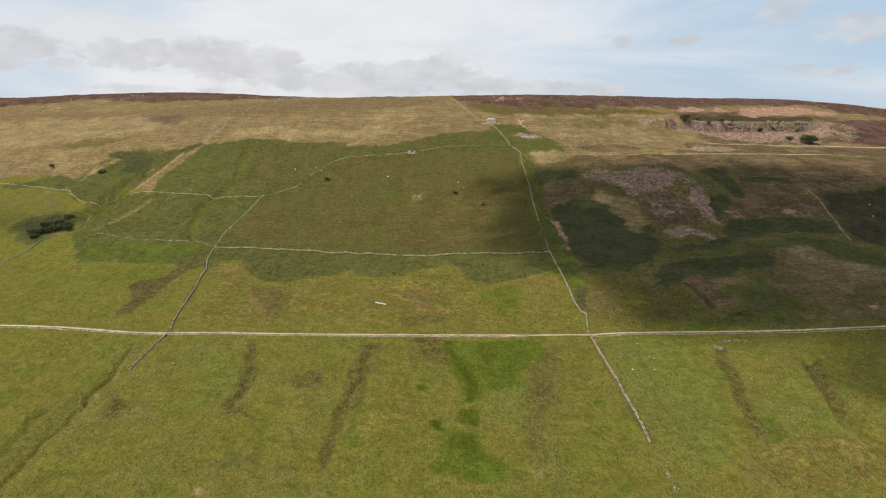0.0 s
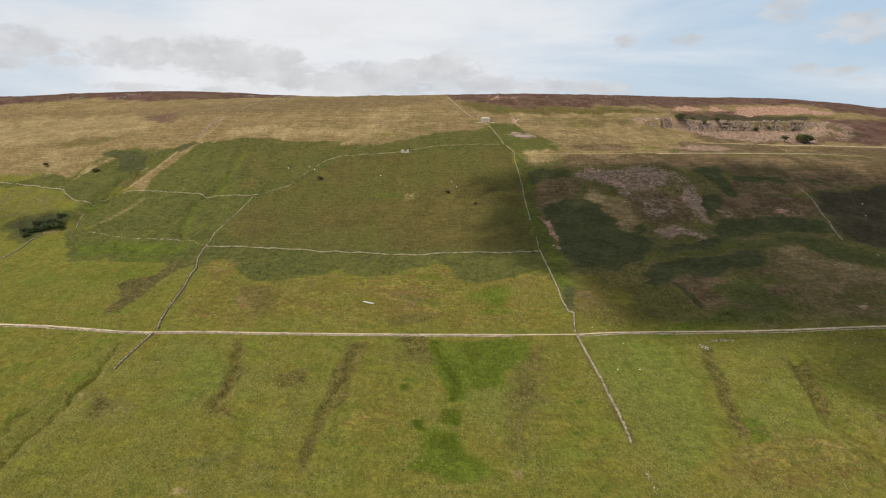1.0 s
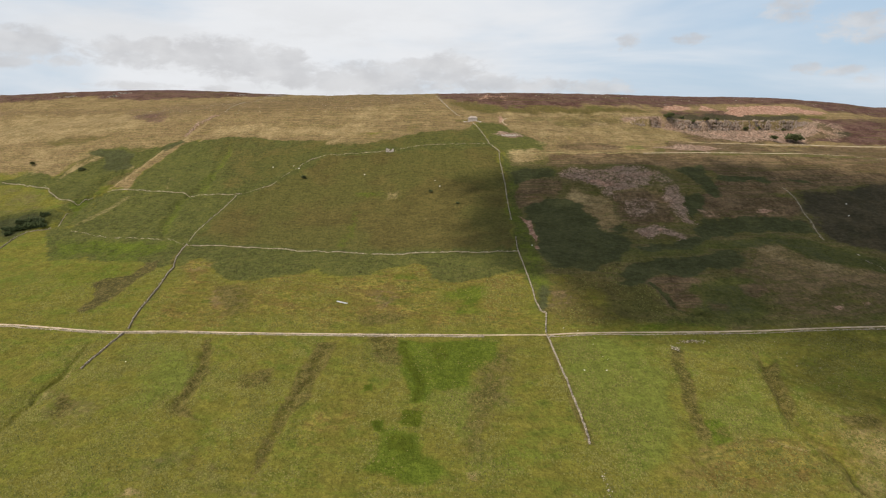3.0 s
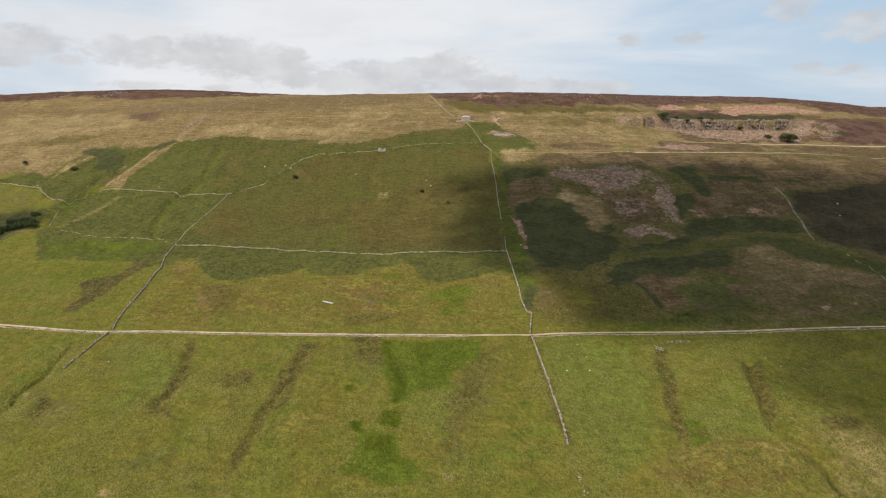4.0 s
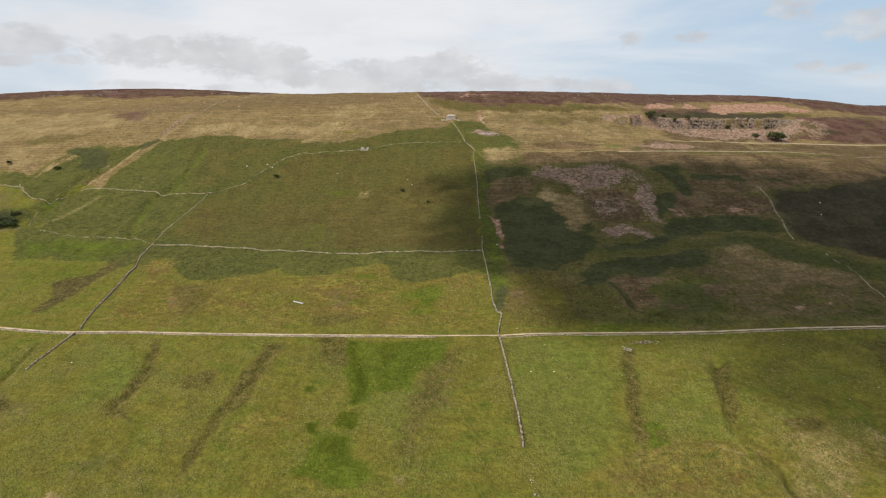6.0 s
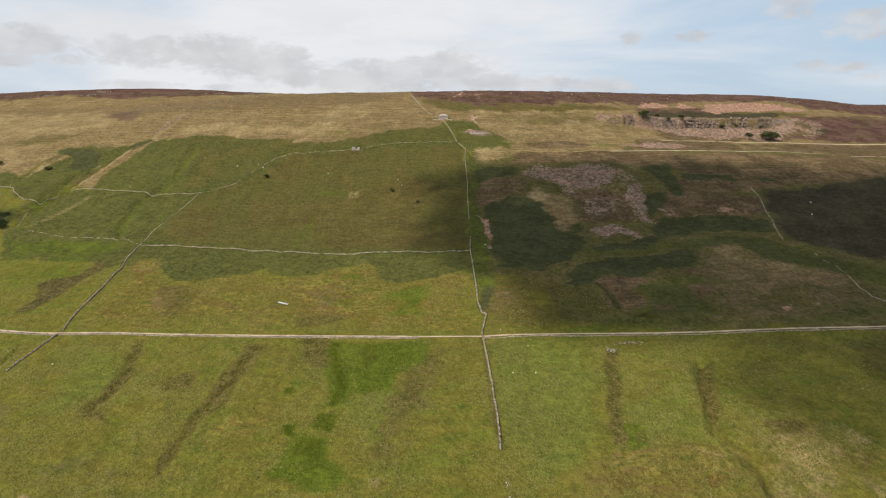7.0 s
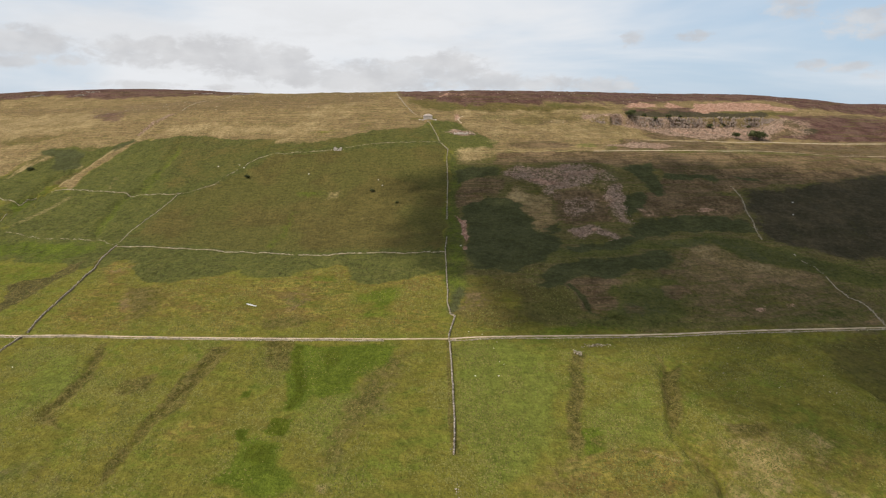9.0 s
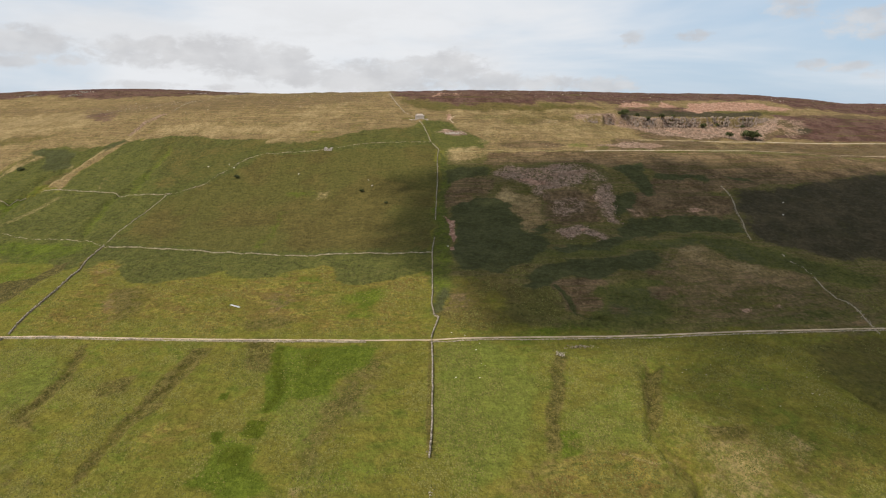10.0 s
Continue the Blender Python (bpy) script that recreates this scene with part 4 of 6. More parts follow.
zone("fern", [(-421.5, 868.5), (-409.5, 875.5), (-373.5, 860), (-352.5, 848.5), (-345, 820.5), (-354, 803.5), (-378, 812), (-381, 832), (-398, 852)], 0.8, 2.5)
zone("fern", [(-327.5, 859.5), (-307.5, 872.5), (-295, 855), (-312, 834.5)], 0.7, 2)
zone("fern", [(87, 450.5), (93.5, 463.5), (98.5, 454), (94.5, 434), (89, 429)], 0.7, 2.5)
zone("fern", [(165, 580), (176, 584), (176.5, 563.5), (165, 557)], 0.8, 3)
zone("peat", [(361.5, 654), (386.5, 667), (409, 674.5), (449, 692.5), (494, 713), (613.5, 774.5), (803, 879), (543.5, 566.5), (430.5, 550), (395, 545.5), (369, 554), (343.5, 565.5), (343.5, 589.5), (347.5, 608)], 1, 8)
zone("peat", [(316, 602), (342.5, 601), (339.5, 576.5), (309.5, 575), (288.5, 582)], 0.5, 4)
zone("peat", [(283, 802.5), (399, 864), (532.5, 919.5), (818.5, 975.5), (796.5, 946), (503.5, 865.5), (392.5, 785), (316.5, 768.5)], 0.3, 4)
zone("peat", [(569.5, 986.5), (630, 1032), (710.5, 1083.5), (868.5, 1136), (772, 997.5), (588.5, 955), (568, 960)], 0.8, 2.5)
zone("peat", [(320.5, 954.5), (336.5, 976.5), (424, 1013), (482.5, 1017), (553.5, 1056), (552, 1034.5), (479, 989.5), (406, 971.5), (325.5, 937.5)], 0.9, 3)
zone("peat", [(-224.5, 483), (-234, 500), (-230.5, 514), (-214, 516.5), (-215.5, 553), (-203.5, 554.5), (-201, 530.5), (-204, 504), (-203, 484), (-205, 470.5), (-210, 457), (-215.5, 444.5), (-220, 448), (-221, 467.5)], 0.85, 2)
zone("scree", [(135.5, 693), (158, 713), (185.5, 692.5), (198, 699), (220.5, 699.5), (230.5, 689.5), (233.5, 671.5), (220.5, 653), (205.5, 645.5), (188.5, 641.5), (188, 632), (176.5, 629), (171, 641.5), (175.5, 656), (159, 665), (142.5, 683)], 0.72, 4)
zone("scree", [(226.5, 639), (235, 648.5), (247, 660.5), (245.5, 635.5), (242.5, 615.5), (238.5, 591), (240, 581.5), (228.5, 578), (225, 592.5), (225, 614.5), (223, 630)], 0.8, 3)
zone("scree", [(182.5, 565.5), (197, 576), (207.5, 577), (212, 568.5), (220.5, 557), (221, 544), (213, 542), (206, 557), (191.5, 549.5), (184, 556.5)], 0.8, 3)
zone("scree", [(183.5, 626.5), (200.5, 633.5), (217.5, 630.5), (215.5, 612), (201.5, 594.5), (186.5, 592)], 0.55, 4)
zone("scree", [(264.5, 937), (318, 950.5), (315, 933), (420, 965), (526.5, 1003), (562, 1032.5), (580, 1033), (533.5, 966), (498, 932), (369, 898), (330.5, 914), (305.5, 932), (260.5, 913)], 0.85, 6)
zone("scree", [(255, 790), (310, 804.5), (343, 790), (297.5, 765)], 1, 4)
zone("scree", [(-309, 888), (-303, 929), (-290.5, 947.5), (-273, 952), (-286, 940), (-297, 917), (-303, 888.5)], 0.6, 1.5)
zone("scree", [(80, 820.5), (95, 830.5), (111.5, 831), (114.5, 817), (92, 809.5)], 1, 4)
zone("scree", [(564.5, 1026), (615, 1051), (590, 987.5), (563, 950.5), (536, 943.5)], 0.5, 6)
zone("scree", [(232, 689.5), (244.5, 684), (249, 664), (229.5, 646.5), (228, 661.5)], 0.5, 3)
zone("soil", [(341, 924.5), (475, 980), (576, 1024), (561.5, 978.5), (448.5, 934.5), (347, 897)], 0.35, 8)
zone("soil", [(427.5, 1011), (449, 1059), (483.5, 1082), (542.5, 1118), (587, 1127), (585.5, 1110.5), (625.5, 1107.5), (606, 1085.5), (565.5, 1072), (491, 1036.5), (445.5, 1005)], 1, 3)
zone("soil", [(325, 985.5), (335, 1008), (362, 1025.5), (383.5, 1029), (374.5, 1010.5), (335.5, 987.5)], 1, 3)
zone("soil", [(391.5, 1025.5), (409, 1055.5), (414.5, 1041.5), (424.5, 1033), (410, 1019.5), (394.5, 1016.5)], 1, 3)
zone("soil", [(92.5, 611), (98.5, 601.5), (102.5, 599), (100.5, 582.5), (102, 554), (100, 548), (97.5, 564.5), (97, 586.5), (96.5, 596.5)], 1, 1.4)
zone("soil", [(97, 540), (100, 542), (99.5, 534), (97.5, 535)], 1, 1.4)
zone("soil", [(67.5, 976.5), (92, 1015.5), (119, 988.5), (105.5, 960.5), (83, 963)], 0.35, 8)
zone("soil", [(282.5, 446.5), (294, 451), (289.5, 442.5), (282, 443)], 0.6, 3)
zone("soil", [(309, 458), (321.5, 463.5), (313.5, 453), (305.5, 450)], 0.6, 3)
zone("soil", [(252, 608.5), (269.5, 610), (275, 604), (254, 599.5)], 0.42, 5)
zone("soil", [(299.5, 615), (319.5, 623), (329, 618), (320, 611), (298.5, 607)], 0.42, 5)
zone("soil", [(176.5, 674), (188, 676), (188, 662.5), (177.5, 661.5)], 0.45, 3)
zone("soil", [(96.5, 903), (103.5, 898.5), (99.5, 874), (95, 866), (92, 881.5)], 0.7, 3)
zone("soil", [(203.5, 569), (209.5, 567), (207, 560.5), (202.5, 561.5)], 0.7, 2)
zone("rush", [(-224.5, 483), (-234, 500), (-230.5, 514), (-214, 516.5), (-215.5, 553), (-203.5, 554.5), (-201, 530.5), (-204, 504), (-203, 484), (-205, 470.5), (-210, 457), (-215.5, 444.5), (-220, 448), (-221, 467.5)], 0.75, 1.5)
zone("rush", [(-47, 387), (-34, 391), (-35, 361), (-38.5, 343), (-39, 321.5), (-43.5, 307.5), (-45, 295), (-45.5, 280), (-48, 266), (-50, 258.5), (-52, 261), (-52, 277), (-51.5, 294.5), (-52.5, 313.5), (-51, 331), (-50, 353)], 0.85, 1.625)
zone("rush", [(209.5, 307.5), (220, 312), (232.5, 310.5), (231.5, 305), (217, 301), (210, 302.5)], 0.8, 1.625)
zone("rush", [(-82, 357), (-77.5, 356.5), (-71, 345), (-75.5, 344.5)], 0.7, 1.625)
zone("rush", [(-30, 426), (-8, 433.5), (4, 423.5), (-5, 411), (-25.5, 408.5)], 0.7, 1.95)
zone("rush", [(-121, 444), (-111, 447.5), (-105, 436), (-112.5, 431), (-122.5, 436)], 0.7, 1.95)
zone("bracken", [(194.5, 275.0), (195.0, 268.0), (195.0, 259.0), (191.5, 258.0), (191.5, 266.0)], 0.5, 2.0)
zone("dry", [(95, 792), (274, 840), (249, 742), (93, 754)], 1.0, 4.0)
zone("dry", [(-607, 838), (-642, 857), (-495, 837), (-433, 816), (-424, 871), (-348, 868), (-307, 862), (-271, 872), (-164, 831), (-95, 813), (-56, 825), (31, 841), (61, 882), (115, 804), (143, 780), (361, 862), (814, 1008), (1009, 1527), (388, 1425), (13, 1303), (-291, 1543), (-480, 1581), (-616, 1580), (-969, 1586), (-937, 1585)])
zone("dry", [(221, 767), (460, 911), (863, 987), (1072, 1530), (376, 1431)])
zone("dry", [(-33, 690), (-19, 691), (-17, 668), (-31, 673)], 0.5, 4)
zone("dry", [(94, 757), (120, 769), (130, 745), (110, 731)])
zone("dry", [(-324, 715), (-309, 721), (-330, 660), (-336, 655)])
zone("gold", [(-181, 558), (-158, 533), (-140.0, 502.5), (-121.0, 433.5), (-155.0, 472.5), (-182, 522)], 0.875, 10.0)
zone("gold", [(-49.0, 498.0), (-29.5, 508.0), (7, 527), (14.5, 490.0), (13.5, 440.0), (-6.0, 420.0), (-30.5, 439.5)], 0.875, 10.0)
zone("gold", [(46.5, 480.0), (83.0, 490.0), (83.0, 436.0), (78.0, 412.0), (22.0, 422.5), (50.5, 437.5)], 0.625, 8.0)
zone("gold", [(92.0, 478.5), (114.0, 481.0), (124.0, 442.0), (131.0, 419.5), (94.5, 408.5), (91.5, 427.5)], 0.5, 8.0)
zone("gold", [(114.5, 249.0), (145.5, 281.5), (174.5, 291.5), (189.5, 270.0), (191.0, 253.0)], 0.8, 10.0)
zone("gold", [(143.5, 271.0), (183.0, 292.5), (228.0, 314.5), (246.0, 298.0), (345.0, 305.5), (320.0, 273.0), (204.0, 265.0)], 0.6, 14.0)
zone("gold", [(-167.5, 423.5), (-186, 559), (-140.0, 502.5), (-50.0, 504.0), (7, 530), (83.0, 490.0), (85.0, 398.5)], 0.6875, 14.0)
zone("pale", [(35.5, 258.5), (41.0, 259.0), (40.5, 254.0), (36.5, 254.0)], 0.9, 2.0)
zone("pale", [(201.5, 301.5), (230.5, 302.0), (237.5, 285.5), (223.5, 262.0), (197.5, 263.0)], 0.45, 9.0)
zone("pale", [(210.0, 318.5), (236.5, 316.5), (251.0, 298.0), (243.0, 278.0), (217.0, 275.5), (206.0, 292.0)], 0.6, 9.0)
zone("pale", [(-102.0, 251.5), (-98.0, 255.5), (-92.0, 253.0), (-91.5, 251.0)], 1.1, 2.5)
zone("pale", [(-834, 1182), (-479, 1132), (-368, 948), (-415, 934), (-502, 925), (-656, 937)], 0.8, 14.0)
zone("pale", [(-279, 904), (-176, 888), (-56, 838), (-79, 810), (-166, 843), (-262, 864)], 0.8, 12.0)
zone("pale", [(-97, 931), (-31, 945), (-60, 868), (-109, 834)], 0.7, 12.0)
zone("pale", [(93, 760), (132, 770), (116, 733), (99, 735)], 1.0, 6.0)
zone("pale", [(95, 901), (200, 927), (278, 942), (352, 936), (303, 896), (192, 873), (151, 769), (117, 817)], 0.45, 9.0)
zone("pale", [(228, 877), (302, 917), (331, 892), (321, 837), (220, 807)], 0.6, 6.0)
zone("pale", [(-511, 901), (-451, 901), (-427, 827), (-474, 826)], 0.5, 12.0)
zone("pale", [(-368, 846), (-357, 847), (-343, 815), (-355, 819)], 0.8, 4.0)
zone("pale", [(-30, 689), (-19, 691), (-17, 670), (-29, 675)], 0.5, 4)
zone("pale", [(7, 632), (23, 632), (21, 619), (8, 622)], 0.4, 4.0)
zone("lush", [(-63, 695), (-38, 695), (-38, 681), (-60, 680)], 0.5, 4)
zone("lush", [(-62, 656), (-55, 652), (-53, 597), (-61, 564), (-66, 578), (-61, 604)], 0.5, 4.0)
zone("lush", [(-0.5, 389.0), (17.5, 385.5), (45.0, 387.0), (58.0, 383.0), (58.5, 360.0), (41.5, 346.0), (38.0, 332.0), (25.5, 326.0), (19.0, 331.0), (16.0, 314.5), (11.5, 315.0), (10.5, 337.0), (3.5, 355.5)], 1.1, 3.3)
zone("lush", [(0.5, 288.5), (13.0, 288.5), (16.5, 274.0), (25.5, 259.0), (18.0, 253.0), (7.0, 253.0), (-6.0, 261.0), (0.0, 270.5)], 1.0, 3.6)
zone("lush", [(-14.0, 334.5), (-9.5, 334.5), (-8.0, 326.0), (-13.0, 327.5)], 1.2, 1.5)
zone("lush", [(-6.0, 297.0), (-0.5, 296.5), (0.5, 288.5), (-4.5, 290.0)], 1.2, 1.5)
zone("lush", [(145.0, 301.5), (154.5, 302.0), (152.5, 284.0), (144.0, 281.5)], 0.9, 1.8)
zone("lush", [(7.0, 303.5), (16.0, 305.5), (14.5, 294.0), (6.5, 294.5)], 1.2, 1.5)
zone("lush", [(-1.0, 390.5), (9.0, 360.0), (19.5, 321.5), (15.0, 313.5), (8.0, 327.5), (2.5, 360.5)], 1.2, 1.8)
zone("lush", [(-342, 633), (-223, 601), (-198, 583), (-215, 572), (-239, 562), (-313, 587)], 0.6, 9.0)
zone("lush", [(-234, 842), (-225, 836), (-220, 783), (-218, 737), (-220, 713), (-233, 688), (-231, 655), (-222, 620), (-234, 622), (-242, 651), (-245, 690), (-237, 719), (-229, 758)], 0.33, 4.0)
zone("lush", [(152.5, 408.5), (191.0, 410.0), (189.5, 405.5), (134.5, 402.0), (133.5, 407.0)])
zone("lush", [(31.5, 457.0), (50.5, 464.5), (50.5, 429.0), (36.0, 430.0)])
zone("lush", [(-303, 574), (-234, 553), (-205.5, 511.5), (-221.5, 501.0), (-263.0, 507.0)], 0.5, 9.0)
zone("lush", [(88, 749), (95, 726), (94, 588), (94.0, 499.5), (99.0, 469.0), (91.0, 435.0), (86.0, 444.0), (83.5, 500.5), (85, 590)], 0.55, 7.0)
zone("lush", [(-14.5, 328.5), (-9.5, 331.5), (-7.0, 324.0), (-12.0, 323.0)])
zone("heather", [(15, 1311), (17, 979), (52, 952), (127, 937), (204, 955), (289, 992), (332, 1002), (461, 1090), (609, 1164), (630, 1114), (987, 1198), (1036, 1529)])
zone("heather", [(668, 1510), (631, 1165), (674, 1121), (1006, 1176), (1072, 1530)])
zone("heather", [(-865, 1228), (-680, 1235), (-593, 1241), (-498, 1208), (-402, 1210), (-257, 1213), (-273, 1540), (-935, 1588)])
zone("heather", [(-916, 1247), (-723, 1243), (-634, 1267), (-657, 1578), (-969, 1586)])
zone("heather", [(-462, 1085), (-411, 1110), (-357, 951), (-417, 980)], 0.6)
zone("heather", [(680, 1083), (984, 1147), (878, 1006), (606, 957)], 1.0)
zone("heather", [(326, 981), (422, 1031), (459, 1019), (322, 964)])
zone("heather", [(555, 1041), (633, 1075), (986, 1150), (878, 1006), (544, 937), (506, 935), (602, 994)], 0.9, 6.0)
zone("rush", [(-108.5, 336.5), (-110.0, 370.0), (-117.5, 401.0), (-112.0, 404.5), (-101.0, 362.0), (-99.5, 329.5), (-100.5, 313.0)], 0.95, 2.6)
zone("rush", [(39.0, 321.5), (44.0, 352.5), (59.5, 374.0), (66.5, 385.5), (71.0, 382.0), (58.5, 333.5), (49.5, 291.5), (36.0, 264.5), (30.5, 275.0)], 0.65, 4.55)
zone("rush", [(157.0, 380.0), (163.0, 377.5), (151.0, 326.0), (143.0, 287.5), (138.0, 285.0), (141.5, 314.0)], 1.3, 2.275)
zone("rush", [(202.5, 371.5), (211.5, 369.5), (200.0, 330.5), (194.0, 310.5), (187.0, 306.5), (190.5, 329.5)], 1.1, 2.275)
zone("rush", [(215.0, 312.5), (235.0, 315.0), (227.5, 297.5), (210.0, 297.5)], 0.95, 2.6)
zone("rush", [(-138.5, 487.5), (-130.0, 492.5), (-112.5, 482.5), (-105.0, 464.5), (-102.5, 439.5), (-111.5, 443.5), (-114.0, 435.0), (-127.0, 461.0)], 0.7, 3.9)
zone("rush", [(-82.0, 353.0), (-65.5, 358.0), (-63.5, 332.0), (-78.0, 333.5)], 0.95, 2.6)
zone("rush", [(-163.0, 317.0), (-170.5, 338.0), (-158.0, 327.5), (-155.5, 316.0)], 0.95, 2.6)
zone("rush", [(-89.0, 304.0), (-105.5, 330.0), (-108.5, 328.0), (-109.5, 311.5), (-102.5, 308.0)], 0.95, 2.6)
zone("rush", [(-80.5, 264.5), (-82.0, 279.5), (-75.5, 267.5), (-76.5, 260.5)], 0.95, 2.6)
zone("rush", [(-20.5, 400.0), (-3.5, 397.0), (4.5, 353.5), (-11.0, 361.0)], 0.95, 2.6)
zone("rank", [(6.5, 306.0), (15.0, 307.0), (15.5, 293.5), (7.5, 294.0)], 1.0, 1.5)
zone("rank", [(0.0, 387.5), (5.0, 387.0), (10.0, 360.0), (16.5, 341.0), (16.5, 322.0), (14.5, 314.0), (11.5, 315.5), (10.5, 333.5), (6.5, 353.0), (3.0, 360.5)], 0.9, 1.8)
zone("rank", [(2.0, 286.0), (11.5, 287.0), (14.0, 275.5), (8.0, 270.0), (2.5, 275.5)], 0.7, 2.4)
zone("rank", [(-14.0, 334.5), (-9.5, 334.5), (-8.0, 326.0), (-13.0, 327.5)], 0.8, 1.5)
zone("rank", [(-6.0, 297.0), (-0.5, 296.5), (0.5, 288.5), (-4.5, 290.0)], 0.8, 1.5)
zone("rank", [(18.0, 382.0), (27.5, 384.5), (30.0, 359.5), (21.5, 352.5)], 0.6, 2.4)


def strip(line, near, far):
    """Outline of a band beside a line on the plan, between two distances to its left."""
    p = np.array(line, float)
    d = np.gradient(p, axis=0)
    side = np.stack([-d[:, 1], d[:, 0]], 1) / (np.hypot(d[:, 0], d[:, 1])[:, None] + 1e-9)
    return [tuple(q) for q in (p + side * near).tolist()] + [tuple(q) for q in (p + side * far).tolist()[::-1]]


# dead stalks along the feet of the near walls
for line in (WALL_NEAR, WALL_LEFT, WALL_NEAR_LEFT):
    zone("rush", strip(line, 0.2, 2.0), 1.2, 1.0)
    zone("rush", strip(line, -0.2, -1.4), 1.0, 0.8)
# pale band along the ridge crest, then a narrow sheep path
zone("pale", strip(RIDGE, -3.4, 1.0), 2.0, 1.0)
zone("pale", strip(TROD, -0.35, 0.35), 0.75, 0.8)
# pale strip paints the sunlit lip of the west drain; sedge fills the others
zone("pale", strip(DRAIN_WEST, 1.5, 4.5), 0.6, 1.8)
for line in (DRAIN_EAST, DRAIN_WEST_ARM):
    zone("rush", strip(line, -1.0, 1.0), 0.8, 1.2)
# band of the darker frond colour along the crescent bank
zone("fern", strip(CRESCENT_BANK, -1.0, 2.0), 1.0, 1.5)
ground = build_ground()

# ---- helpers for things ----


def part(name, bm, mat, parent=None, label=""):
    mesh = bpy.data.meshes.new(name)
    bm.to_mesh(mesh)
    bm.free()
    mesh.materials.append(mat)
    ob = new(name, mesh)
    if parent:
        ob.parent = parent
    return tagged(ob, label)


def from_lists(name, verts, faces, mat, parent=None, label="", kind=""):
    mesh = bpy.data.meshes.new(name)
    mesh.from_pydata(verts, [], faces)
    mesh.materials.append(mat)
    ob = new(name, mesh)
    if parent:
        ob.parent = parent
    return tagged(ob, label, kind=kind)


def thing(name, place, label, category, group="", turn=0.0):
    ob = new(name)
    ob.matrix_world = pose(*place, 0, 0, turn)
    return tagged(ob, label, category, group)


def ground_at(x, y):
    return float(land([x], [y])[0])


def along(line, step):
    """Points every step metres along a line on the plan, with the way ahead at each."""
    p = np.array(line, float)
    run = np.concatenate([[0], np.cumsum(np.hypot(*np.diff(p, axis=0).T))])
    s = np.linspace(0, run[-1], max(2, int(run[-1] / step) + 1))
    x, y = np.interp(s, run, p[:, 0]), np.interp(s, run, p[:, 1])
    return s, x, y


def add_stone(verts, faces, rng, centre, size, turn):
    """One rough block with knocked-off corners."""
    c, s, k = math.cos(turn), math.sin(turn), len(verts)
    for sz in (-1, 1):
        for sx, sy in ((-1, -1), (1, -1), (1, 1), (-1, 1)):
            a, b, h = (size[0] * sx * rng.uniform(0.7, 1.05) / 2, size[1] * sy * rng.uniform(0.7, 1.05) / 2, size[2] * sz * rng.uniform(0.75, 1.1) / 2)
            verts.append((centre[0] + a * c - b * s, centre[1] + a * s + b * c, centre[2] + h))
    for f in ((3, 2, 1, 0), (4, 5, 6, 7), (0, 1, 5, 4), (1, 2, 6, 5), (2, 3, 7, 6), (3, 0, 4, 7)):
        faces.append(tuple(k + i for i in f))


